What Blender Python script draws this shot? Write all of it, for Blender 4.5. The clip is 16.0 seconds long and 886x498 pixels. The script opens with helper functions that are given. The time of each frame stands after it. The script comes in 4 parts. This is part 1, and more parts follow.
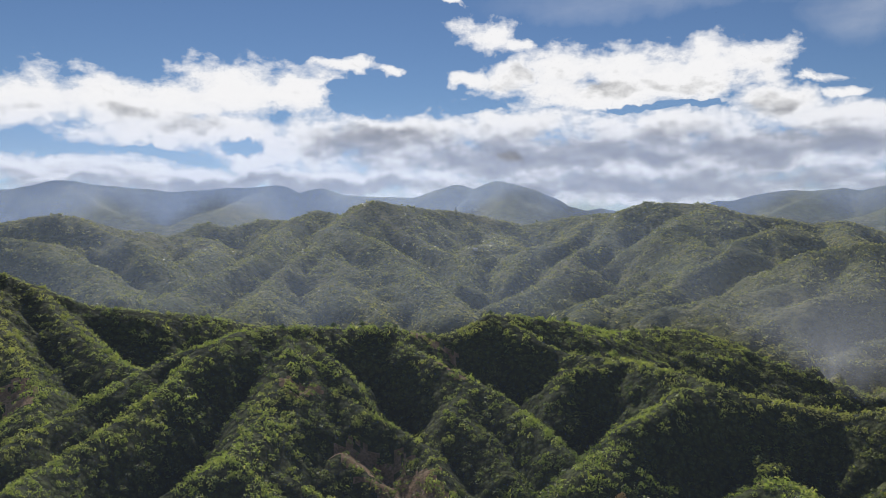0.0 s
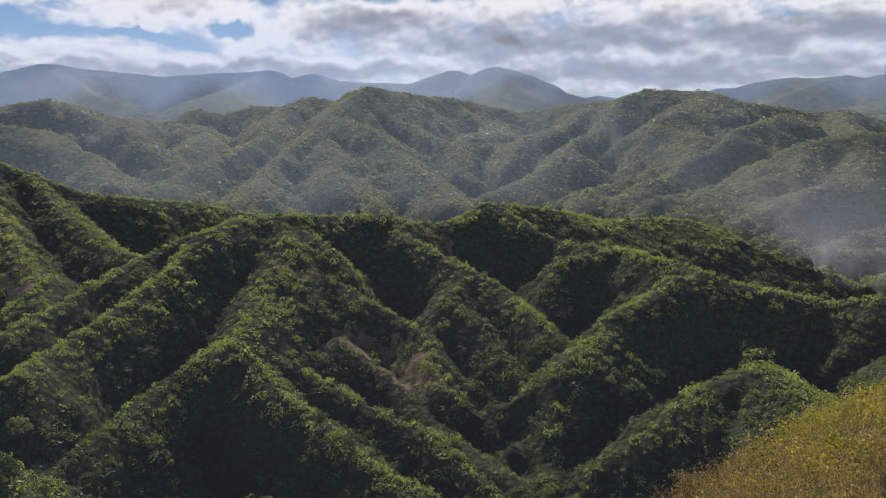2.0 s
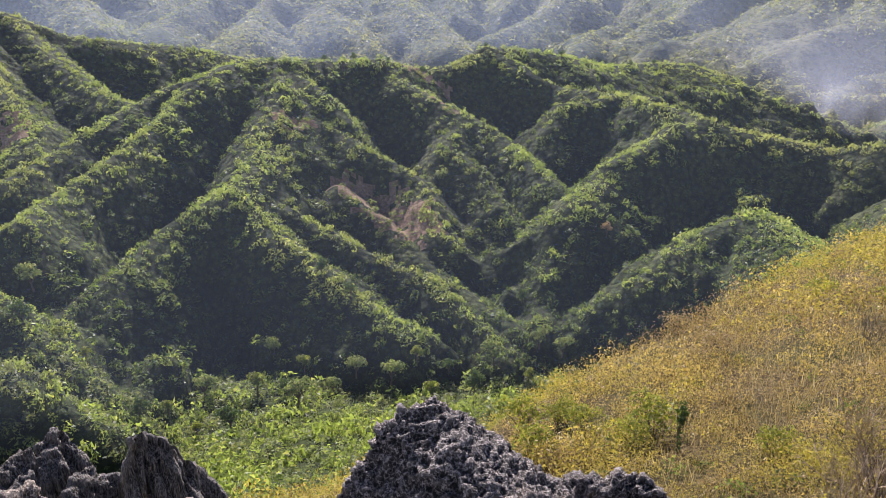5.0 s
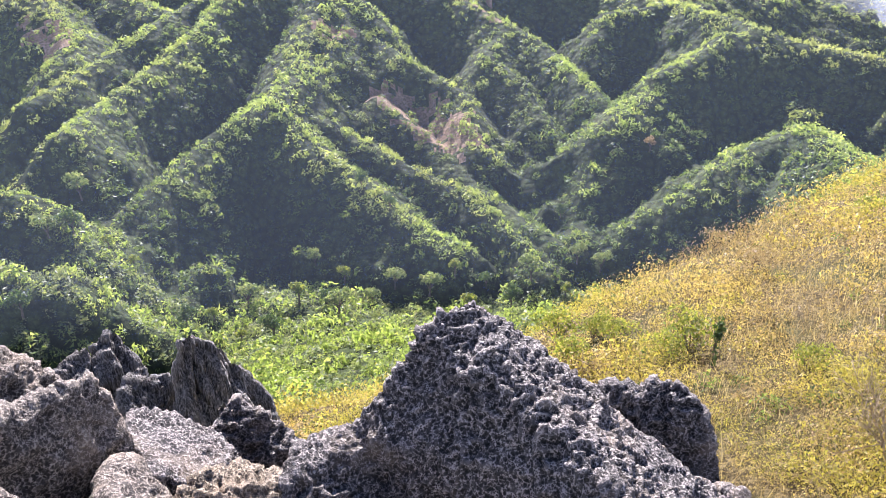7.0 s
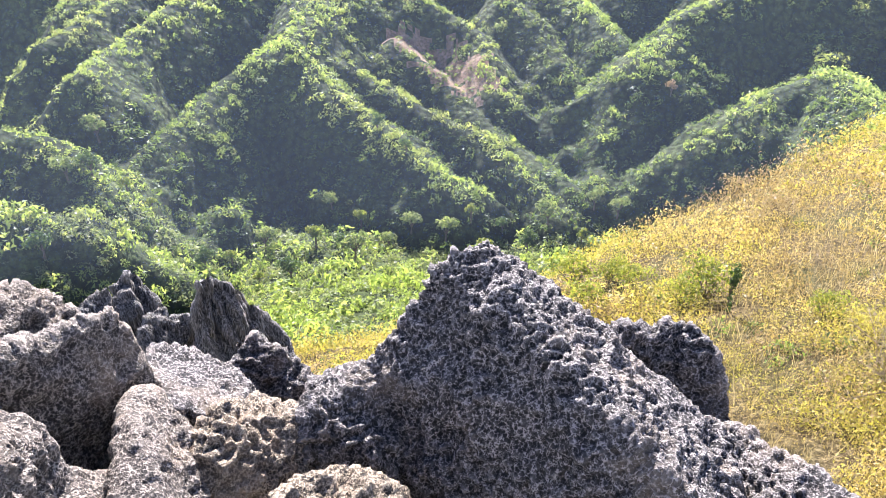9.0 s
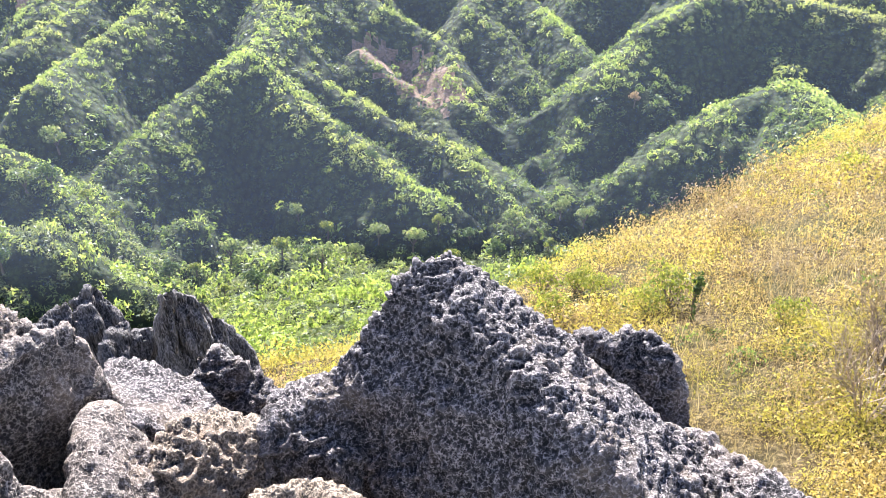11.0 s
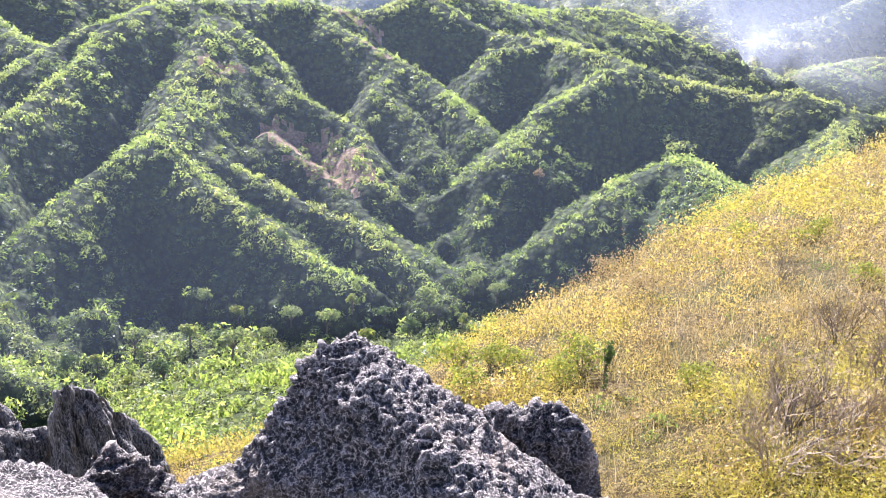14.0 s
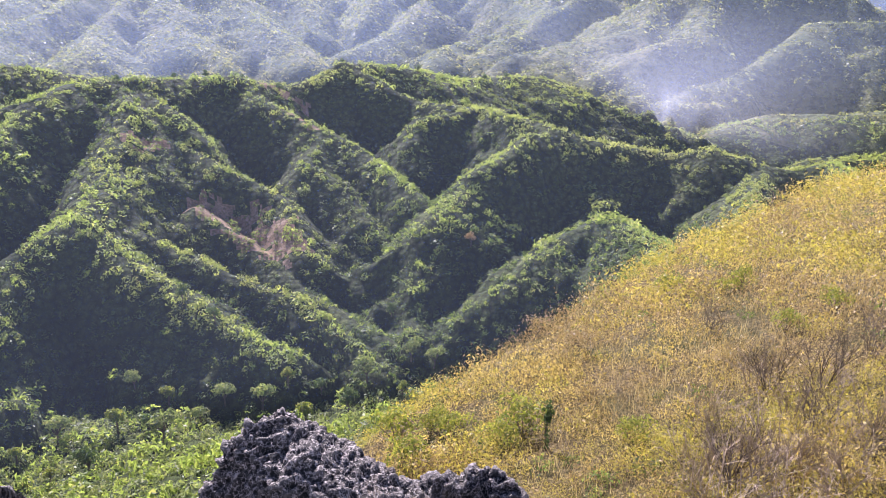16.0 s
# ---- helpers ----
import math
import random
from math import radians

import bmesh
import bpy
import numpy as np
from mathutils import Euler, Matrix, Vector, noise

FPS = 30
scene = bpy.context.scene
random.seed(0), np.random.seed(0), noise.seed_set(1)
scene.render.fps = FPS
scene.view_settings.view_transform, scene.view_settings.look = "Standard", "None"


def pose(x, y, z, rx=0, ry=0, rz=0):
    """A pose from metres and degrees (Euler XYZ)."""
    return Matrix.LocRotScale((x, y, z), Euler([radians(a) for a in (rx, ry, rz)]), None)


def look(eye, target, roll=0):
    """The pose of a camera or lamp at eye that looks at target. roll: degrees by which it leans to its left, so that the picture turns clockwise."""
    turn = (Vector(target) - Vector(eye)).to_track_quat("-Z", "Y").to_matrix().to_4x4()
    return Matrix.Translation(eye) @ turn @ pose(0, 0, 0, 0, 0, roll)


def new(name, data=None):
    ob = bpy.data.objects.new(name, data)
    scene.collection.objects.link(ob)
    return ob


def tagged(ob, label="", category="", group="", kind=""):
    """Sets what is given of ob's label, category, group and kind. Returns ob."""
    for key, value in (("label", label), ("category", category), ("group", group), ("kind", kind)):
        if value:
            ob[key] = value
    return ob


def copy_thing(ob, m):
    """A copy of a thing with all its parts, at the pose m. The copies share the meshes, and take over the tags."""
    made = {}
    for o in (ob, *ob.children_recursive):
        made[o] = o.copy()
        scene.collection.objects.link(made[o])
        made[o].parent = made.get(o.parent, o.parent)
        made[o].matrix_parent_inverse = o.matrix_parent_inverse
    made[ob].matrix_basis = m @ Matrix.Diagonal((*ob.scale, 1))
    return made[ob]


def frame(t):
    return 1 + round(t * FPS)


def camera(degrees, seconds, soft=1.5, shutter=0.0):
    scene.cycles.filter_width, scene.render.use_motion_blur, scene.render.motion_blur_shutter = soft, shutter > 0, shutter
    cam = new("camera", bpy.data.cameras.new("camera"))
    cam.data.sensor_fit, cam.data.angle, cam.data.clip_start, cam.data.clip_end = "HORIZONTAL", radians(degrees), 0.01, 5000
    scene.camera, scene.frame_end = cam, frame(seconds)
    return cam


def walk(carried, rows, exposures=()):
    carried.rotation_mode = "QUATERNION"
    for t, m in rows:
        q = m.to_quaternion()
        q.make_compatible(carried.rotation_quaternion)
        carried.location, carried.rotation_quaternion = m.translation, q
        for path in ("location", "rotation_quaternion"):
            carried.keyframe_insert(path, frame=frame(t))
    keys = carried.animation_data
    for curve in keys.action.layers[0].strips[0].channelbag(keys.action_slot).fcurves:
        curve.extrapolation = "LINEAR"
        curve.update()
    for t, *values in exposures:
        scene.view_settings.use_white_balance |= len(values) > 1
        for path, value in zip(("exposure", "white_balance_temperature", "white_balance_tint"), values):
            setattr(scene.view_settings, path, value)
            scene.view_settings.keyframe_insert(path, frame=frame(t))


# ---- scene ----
cam = camera(59.54, 16.0, soft=0.6)
PATH = [
    (0.0, pose(-0.000, 0.000, 1.600, 88.000, -0.000, 0.000)),
    (0.5, pose(-0.007, 0.011, 1.612, 85.836, 0.083, -0.013)),
    (1.0, pose(-0.015, 0.021, 1.624, 83.876, 0.006, -0.084)),
    (1.5, pose(-0.022, 0.029, 1.634, 81.749, -0.044, -0.142)),
    (2.0, pose(-0.028, 0.035, 1.641, 79.753, -0.214, -0.282)),
    (2.5, pose(-0.033, 0.038, 1.643, 77.400, -0.413, -0.436)),
    (3.0, pose(-0.033, 0.035, 1.637, 75.410, -0.345, -0.519)),
    (3.5, pose(-0.030, 0.030, 1.627, 73.172, -0.321, -0.681)),
    (4.0, pose(-0.024, 0.029, 1.620, 71.391, -0.306, -0.825)),
    (6.5, pose(-0.032, 0.012, 1.592, 64.081, 0.206, 1.488)),
    (7.0, pose(-0.032, 0.006, 1.587, 62.135, 0.371, 2.454)),
    (7.5, pose(-0.030, 0.001, 1.578, 59.731, 0.641, 3.486)),
    (8.0, pose(-0.028, -0.004, 1.568, 58.065, 0.849, 4.098)),
    (10.5, pose(-0.011, -0.010, 1.572, 58.201, -0.165, 2.088)),
    (11.0, pose(-0.003, -0.012, 1.573, 58.858, -0.299, 1.435)),
    (11.5, pose(0.004, -0.013, 1.574, 59.424, -0.428, 0.945)),
    (12.0, pose(0.010, -0.014, 1.575, 60.294, -0.558, 0.202)),
    (12.5, pose(0.017, -0.016, 1.577, 61.454, -0.795, -0.848)),
    (13.0, pose(0.022, -0.018, 1.578, 62.436, -1.057, -2.051)),
    (13.5, pose(0.027, -0.023, 1.583, 63.625, -1.343, -3.656)),
    (14.0, pose(0.034, -0.028, 1.586, 64.731, -1.494, -5.153)),
    (14.5, pose(0.040, -0.032, 1.592, 66.049, -1.488, -6.828)),
    (15.0, pose(0.048, -0.036, 1.595, 67.249, -1.326, -8.176)),
    (15.5, pose(0.058, -0.037, 1.597, 68.526, -1.117, -9.536)),
    (16.0, pose(0.068, -0.037, 1.596, 69.696, -0.861, -10.682)),
]
walk(cam, PATH, [(0, 0.05, 6250, 12), (2, 0.0, 6250, 15), (3, 0.3, 6250, 20), (4, 0.75, 6150, 24), (6.5, 2.05, 5700, 25), (8, 2.42, 5650, 22), (11, 2.55, 5600, 20), (12.5, 2.5, 5550, 21), (14.5, 2.35, 5550, 27), (16, 1.78, 5650, 32)])


# ---- light ----
SUN_AZ, SUN_EL = -9.0, 36.0
world = bpy.data.worlds.new("sky")
scene.world = world
world.use_nodes = True
wn = world.node_tree
sky = wn.nodes.new("ShaderNodeTexSky")
sky.sky_type = "NISHITA"
sky.sun_disc = False
sky.sun_elevation, sky.sun_rotation = radians(SUN_EL), radians(SUN_AZ)
sky.altitude, sky.air_density, sky.dust_density, sky.ozone_density = 1800, 1.0, 0.05, 4.5
bg = wn.nodes["Background"]
bg.inputs["Strength"].default_value = 0.054
wn.links.new(sky.outputs[0], bg.inputs["Color"])
lamp = bpy.data.lights.new("sun", "SUN")
lamp.energy, lamp.angle, lamp.color = 5.0, radians(0.6), (1.0, 0.93, 0.80)
sun = new("sun", lamp)
sun.matrix_world = look((900 * math.sin(radians(SUN_AZ)), 900 * math.cos(radians(SUN_AZ)), 900 * math.tan(radians(SUN_EL))), (0, 0, 0))


# ---- noise in numpy ----
def hash3(i, j, k, seed):
    n = (i * 374761393 + j * 668265263 + k * 2147483647 + seed * 1274126177) & 0xFFFFFFFF
    n = ((n ^ (n >> 13)) * 1274126177) & 0xFFFFFFFF
    n = ((n ^ (n >> 16)) * 2246822519) & 0xFFFFFFFF
    return ((n ^ (n >> 15)) & 0xFFFFFF) / float(0x1000000)


def vnoise(x, y, z=0.0, seed=0):
    """Smooth value noise, -1 to 1."""
    x, y, z = np.broadcast_arrays(np.asarray(x, float), np.asarray(y, float), np.asarray(z, float))
    i, j, k = np.floor(x).astype(np.int64), np.floor(y).astype(np.int64), np.floor(z).astype(np.int64)
    u, v, w = x - i, y - j, z - k
    u, v, w = (a * a * a * (a * (a * 6 - 15) + 10) for a in (u, v, w))
    out = 0.0
    for c in (0, 1):
        a = hash3(i, j, k + c, seed) * (1 - u) + hash3(i + 1, j, k + c, seed) * u
        b = hash3(i, j + 1, k + c, seed) * (1 - u) + hash3(i + 1, j + 1, k + c, seed) * u
        out = out + (a * (1 - v) + b * v) * (w if c else 1 - w)
    return out * 2 - 1


def fbm(x, y, z=0.0, octaves=4, seed=0, gain=0.5):
    out, amp, tot = 0.0, 1.0, 0.0
    for o in range(octaves):
        s = 2.03 ** o
        out = out + amp * vnoise(np.asarray(x) * s + 17.3 * o, np.asarray(y) * s + 9.1 * o, np.asarray(z) * s, seed + o)
        tot += amp
        amp *= gain
    return out / tot


def worley(p, scale, seed=0):
    """Distance to the nearest of scattered points, about 0 to 1, and the id of that cell."""
    q = p * scale
    base = np.floor(q).astype(np.int64)
    best = np.full(len(q), 9.0)
    for a in (-1, 0, 1):
        for b in (-1, 0, 1):
            for c in (-1, 0, 1):
                i, j, k = base[:, 0] + a, base[:, 1] + b, base[:, 2] + c
                f = np.stack([i + hash3(i, j, k, seed), j + hash3(i, j, k, seed + 7), k + hash3(i, j, k, seed + 13)], 1)
                best = np.minimum(best, ((q - f) ** 2).sum(1))
    return np.sqrt(best)


# ---- materials ----
def material(name):
    m = bpy.data.materials.new(name)
    m.use_nodes = True
    n = m.node_tree.nodes
    n.clear()
    out = n.new("ShaderNodeOutputMaterial")
    return m, m.node_tree, out


def node(tree, kind, **values):
    n = tree.nodes.new(kind)
    for key, value in values.items():
        if key.startswith("_"):
            n.inputs[int(key[1:])].default_value = value
        else:
            n.inputs[key.replace("_", " ")].default_value = value
    return n


def ramp(tree, fac, *stops):
    r = tree.nodes.new("ShaderNodeValToRGB")
    e = r.color_ramp.elements
    while len(e) < len(stops):
        e.new(0.5)
    for el, (p, c) in zip(e, stops):
        el.position, el.color = p, (*c, 1) if len(c) == 3 else c
    tree.links.new(fac, r.inputs[0])
    return r.outputs[0]


def noise_tex(tree, scale, detail=5, rough=0.55, vector=None, kind="ShaderNodeTexNoise"):
    t = tree.nodes.new(kind)
    t.inputs["Scale"].default_value = scale
    if kind == "ShaderNodeTexNoise":
        t.inputs["Detail"].default_value, t.inputs["Roughness"].default_value = detail, rough
    if vector is None:
        vector = tree.nodes.new("ShaderNodeTexCoord").outputs["Object"]
    tree.links.new(vector, t.inputs["Vector"])
    return t


def mixed(tree, fac, a, b, blend="MIX"):
    m = tree.nodes.new("ShaderNodeMix")
    m.data_type, m.blend_type = "RGBA", blend
    for slot, v in ((m.inputs["Factor"], fac), (m.inputs["A"], a), (m.inputs["B"], b)):
        if isinstance(v, bpy.types.NodeSocket):
            tree.links.new(v, slot)
        elif isinstance(v, (int, float)):
            slot.default_value = v
        else:
            slot.default_value = (*v, 1)
    return [o for o in m.outputs if o.type == "RGBA"][0]


def bumped(tree, height, strength, distance):
    b = node(tree, "ShaderNodeBump", Strength=strength, Distance=distance)
    tree.links.new(height, b.inputs["Height"])
    return b.outputs[0]


def surface(tree, out, colour, rough=0.8, normal=None, spec=0.3):
    p = node(tree, "ShaderNodeBsdfPrincipled", Roughness=rough)
    p.inputs["Specular IOR Level"].default_value = spec
    if isinstance(colour, bpy.types.NodeSocket):
        tree.links.new(colour, p.inputs["Base Color"])
    else:
        p.inputs["Base Color"].default_value = (*colour, 1)
    if normal is not None:
        tree.links.new(normal, p.inputs["Normal"])
    tree.links.new(p.outputs[0], out.inputs[0])
    return p


def leaf_material(name, dark, light, dry, patch, thin=0.45, gloss=0.5):
    """Leaves: each its own green, patches of drier growth, light that shines through."""
    m, t, out = material(name)
    isl = t.nodes.new("ShaderNodeNewGeometry").outputs["Random Per Island"]
    c = ramp(t, isl, (0.0, dark), (0.75, light), (1.0, dry))
    far = noise_tex(t, patch, 4, 0.6)
    c = mixed(t, ramp(t, far.outputs[0], (0.42, (0, 0, 0)), (0.62, (1, 1, 1))), c, mixed(t, 0.55, c, light))
    wide = noise_tex(t, patch * 0.27, 3, 0.5)
    c = mixed(t, ramp(t, wide.outputs[0], (0.45, (0, 0, 0)), (0.7, (0.5, 0.5, 0.5))), c, dry)
    p = node(t, "ShaderNodeBsdfPrincipled", Roughness=gloss)
    p.inputs["Specular IOR Level"].default_value = 0.35
    t.links.new(c, p.inputs["Base Color"])
    tr = t.nodes.new("ShaderNodeBsdfTranslucent")
    t.links.new(mixed(t, 1.0, c, (1.5, 1.5, 0.8), "MULTIPLY"), tr.inputs[0])
    mx = t.nodes.new("ShaderNodeMixShader")
    mx.inputs[0].default_value = thin
    t.links.new(p.outputs[0], mx.inputs[1])
    t.links.new(tr.outputs[0], mx.inputs[2])
    t.links.new(mx.outputs[0], out.inputs[0])
    return m


def earth_material():
    """Hill ground under low scrub: clumpy greens, drier and barer patches."""
    m, t, out = material("hill_ground")
    big, mid, fine = noise_tex(t, 0.006, 6), noise_tex(t, 0.05, 6, 0.65), noise_tex(t, 0.9, 5, 0.75)
    tuft = noise_tex(t, 0.32, kind="ShaderNodeTexVoronoi")
    c = ramp(t, mid.outputs[0], (0.3, (0.032, 0.045, 0.014)), (0.5, (0.06, 0.08, 0.024)), (0.68, (0.11, 0.125, 0.042)))
    c = mixed(t, ramp(t, big.outputs[0], (0.5, (0, 0, 0)), (0.72, (0.5, 0.5, 0.5))), c, (0.12, 0.115, 0.05))
    # gaps between tufts painted near black, like the shade under scrub
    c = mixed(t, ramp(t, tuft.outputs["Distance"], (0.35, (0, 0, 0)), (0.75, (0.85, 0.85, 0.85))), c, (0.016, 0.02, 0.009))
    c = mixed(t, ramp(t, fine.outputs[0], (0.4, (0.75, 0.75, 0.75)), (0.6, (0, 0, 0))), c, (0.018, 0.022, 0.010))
    h = mixed(t, 0.4, ramp(t, tuft.outputs["Distance"], (0.0, (1, 1, 1)), (0.8, (0, 0, 0))), fine.outputs[0])
    surface(t, out, c, 0.95, bumped(t, h, 1.0, 1.6), 0.1)
    return m


def far_material():
    """Distant hills: olive grass and scrub, drier on the open slopes."""
    m, t, out = material("far_hill_ground")
    big, mid, fine = noise_tex(t, 0.004, 6, 0.6), noise_tex(t, 0.022, 6, 0.7), noise_tex(t, 0.11, 5, 0.75)
    c = ramp(t, mid.outputs[0], (0.32, (0.045, 0.058, 0.022)), (0.5, (0.095, 0.108, 0.042)), (0.66, (0.17, 0.165, 0.075)))
    c = mixed(t, ramp(t, big.outputs[0], (0.48, (0, 0, 0)), (0.7, (0.55, 0.55, 0.55))), c, (0.19, 0.165, 0.085))
    c = mixed(t, ramp(t, fine.outputs[0], (0.4, (0.85, 0.85, 0.85)), (0.54, (0, 0, 0))), c, (0.022, 0.03, 0.011))
    surface(t, out, c, 0.95, bumped(t, mixed(t, 0.5, mid.outputs[0], fine.outputs[0]), 1.0, 9.0), 0.1)
    return m


def bare_material():
    m, t, out = material("bare_earth")
    a, b = noise_tex(t, 0.12, 6, 0.7), noise_tex(t, 0.9, 5, 0.7)
    c = ramp(t, a.outputs[0], (0.3, (0.12, 0.07, 0.045)), (0.5, (0.23, 0.15, 0.10)), (0.7, (0.36, 0.26, 0.19)))
    c = mixed(t, ramp(t, b.outputs[0], (0.4, (0.7, 0.7, 0.7)), (0.6, (0, 0, 0))), c, (0.05, 0.05, 0.02))
    surface(t, out, c, 0.95, bumped(t, b.outputs[0], 0.7, 0.5), 0.1)
    return m


def turf_material():
    m, t, out = material("dry_turf")
    a, b, d = noise_tex(t, 0.25, 5, 0.6), noise_tex(t, 5.0, 6, 0.8), noise_tex(t, 16, 4, 0.8)
    c = ramp(t, b.outputs[0], (0.36, (0.02, 0.015, 0.008)), (0.5, (0.085, 0.062, 0.026)), (0.62, (0.26, 0.2, 0.1)))
    c = mixed(t, ramp(t, a.outputs[0], (0.45, (0, 0, 0)), (0.65, (0.6, 0.6, 0.6))), c, (0.045, 0.055, 0.014))
    surface(t, out, c, 0.95, bumped(t, d.outputs[0], 1.0, 0.12), 0.1)
    return m


def rock_material(name, dark, mid, light, pits, warm, groove=None):
    """Weathered limestone: shade painted into honeycomb pits, highlights on rims, stains, warm bare patches."""
    m, t, out = material(name)
    co = t.nodes.new("ShaderNodeTexCoord").outputs["Object"]
    if groove:
        s = t.nodes.new("ShaderNodeVectorMath")
        s.operation = "MULTIPLY"
        s.inputs[1].default_value = groove
        t.links.new(co, s.inputs[0])
        co = s.outputs[0]
    wob = noise_tex(t, pits * 0.6, 3, 0.6, co)
    push = t.nodes.new("ShaderNodeVectorMath")
    push.operation = "MULTIPLY_ADD"
    push.inputs[1].default_value = (0.8 / pits,) * 3
    t.links.new(wob.outputs["Color"], push.inputs[0])
    t.links.new(co, push.inputs[2])
    v1 = noise_tex(t, pits, vector=push.outputs[0], kind="ShaderNodeTexVoronoi")
    v2 = noise_tex(t, pits * 2.2, vector=push.outputs[0], kind="ShaderNodeTexVoronoi")
    a, b, g = noise_tex(t, 2.4, 6, 0.65), noise_tex(t, pits * 0.22, 6, 0.75, co), noise_tex(t, pits * 3, 4, 0.75, co)
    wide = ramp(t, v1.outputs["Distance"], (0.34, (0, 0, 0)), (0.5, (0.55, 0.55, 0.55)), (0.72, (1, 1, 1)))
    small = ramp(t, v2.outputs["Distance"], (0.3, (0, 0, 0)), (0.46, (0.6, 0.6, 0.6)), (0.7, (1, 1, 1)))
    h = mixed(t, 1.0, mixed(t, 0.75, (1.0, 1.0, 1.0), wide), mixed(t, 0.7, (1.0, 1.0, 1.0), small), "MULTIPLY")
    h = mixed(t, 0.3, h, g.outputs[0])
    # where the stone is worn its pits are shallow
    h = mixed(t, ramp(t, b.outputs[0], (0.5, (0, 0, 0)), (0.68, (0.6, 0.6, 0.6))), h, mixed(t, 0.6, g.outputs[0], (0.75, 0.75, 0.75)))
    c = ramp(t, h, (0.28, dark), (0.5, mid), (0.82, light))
    # painted rim highlights over worn edges; hollows darkened like shade
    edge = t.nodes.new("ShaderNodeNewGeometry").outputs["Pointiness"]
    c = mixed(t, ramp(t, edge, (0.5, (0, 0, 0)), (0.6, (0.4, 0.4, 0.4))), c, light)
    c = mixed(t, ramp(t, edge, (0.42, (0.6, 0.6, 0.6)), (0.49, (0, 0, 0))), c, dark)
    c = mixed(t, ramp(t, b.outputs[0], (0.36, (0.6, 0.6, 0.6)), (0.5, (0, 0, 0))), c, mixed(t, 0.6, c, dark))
    c = mixed(t, ramp(t, a.outputs[0], (0.52, (0, 0, 0)), (0.70, (0.6, 0.6, 0.6))), c, mixed(t, 0.65, c, warm))
    surface(t, out, c, 0.85, bumped(t, h, 1.0, 0.7 / pits), 0.3)
    return m


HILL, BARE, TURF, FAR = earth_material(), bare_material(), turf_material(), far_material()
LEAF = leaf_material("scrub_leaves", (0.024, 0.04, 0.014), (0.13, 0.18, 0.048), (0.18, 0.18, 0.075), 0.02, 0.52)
# crest leaves: drier growth, lightened further for a sunlit look
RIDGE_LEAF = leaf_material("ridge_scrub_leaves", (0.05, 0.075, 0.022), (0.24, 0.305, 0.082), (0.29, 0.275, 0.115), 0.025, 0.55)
# the darkest of these leaves stand in for shadows of far trees
FAR_LEAF = leaf_material("far_scrub_leaves", (0.03, 0.04, 0.015), (0.19, 0.205, 0.08), (0.24, 0.215, 0.10), 0.006, 0.5)
GREY_LEAF = leaf_material("grey_green_leaves", (0.07, 0.088, 0.045), (0.17, 0.20, 0.095), (0.20, 0.19, 0.11), 0.03, 0.45)
VALLEY_LEAF = leaf_material("valley_leaves", (0.065, 0.088, 0.037), (0.17, 0.212, 0.08), (0.22, 0.21, 0.11), 0.03, 0.55)
STRAW = leaf_material("dry_grass_blades", (0.075, 0.045, 0.022), (0.46, 0.35, 0.13), (0.36, 0.27, 0.07), 0.35)
WEED = leaf_material("yellow_green_weeds", (0.075, 0.062, 0.018), (0.35, 0.31, 0.06), (0.42, 0.31, 0.11), 0.6, 0.5)
BRUSH = leaf_material("withered_brush", (0.07, 0.042, 0.024), (0.30, 0.215, 0.11), (0.38, 0.29, 0.14), 0.4, 0.35)
STALK = leaf_material("dry_stalks", (0.10, 0.065, 0.04), (0.36, 0.27, 0.15), (0.52, 0.43, 0.27), 0.5, 0.3)
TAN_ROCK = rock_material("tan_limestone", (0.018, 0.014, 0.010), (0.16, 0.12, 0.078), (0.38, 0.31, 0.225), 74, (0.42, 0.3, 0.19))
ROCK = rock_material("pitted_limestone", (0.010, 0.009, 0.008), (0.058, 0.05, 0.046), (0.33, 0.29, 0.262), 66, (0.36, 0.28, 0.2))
# browner stone, lightened too so that the left boulders look sunlit
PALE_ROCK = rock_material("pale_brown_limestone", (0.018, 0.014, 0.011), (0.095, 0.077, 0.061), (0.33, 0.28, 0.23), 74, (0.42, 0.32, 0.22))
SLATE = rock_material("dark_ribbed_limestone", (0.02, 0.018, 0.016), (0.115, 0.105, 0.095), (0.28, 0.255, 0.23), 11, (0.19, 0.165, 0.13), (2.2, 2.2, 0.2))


# ---- meshes ----
def mesh_np(name, verts, faces, mats, slots=None, smooth=False):
    """One object from arrays: verts n x 3, faces m x 3 or m x 4."""
    me = bpy.data.meshes.new(name)
    k = faces.shape[1]
    me.vertices.add(len(verts))
    me.vertices.foreach_set("co", np.ascontiguousarray(verts, np.float32).ravel())
    me.loops.add(faces.size)
    me.loops.foreach_set("vertex_index", np.ascontiguousarray(faces, np.int32).ravel())
    me.polygons.add(len(faces))
    me.polygons.foreach_set("loop_start", np.arange(0, faces.size, k, dtype=np.int32))
    for m in mats:
        me.materials.append(m)
    if slots is not None:
        me.polygons.foreach_set("material_index", np.ascontiguousarray(slots, np.int32))
    me.polygons.foreach_set("use_smooth", np.full(len(faces), smooth))
    me.update(calc_edges=True)
    return new(name, me)


def grid_faces(rows, cols):
    a = (np.arange(rows - 1)[:, None] * cols + np.arange(cols - 1)).ravel()
    return np.stack([a, a + 1, a + cols + 1, a + cols], 1)


# ---- ridges: slope, rounding of the crest, crest line in metres ----
RIDGES = {"main": [], "right": [], "mid": [], "far": []}


def ridge(group, slope, rounding, *line):
    RIDGES[group].append((slope, rounding, np.array(line, float)))


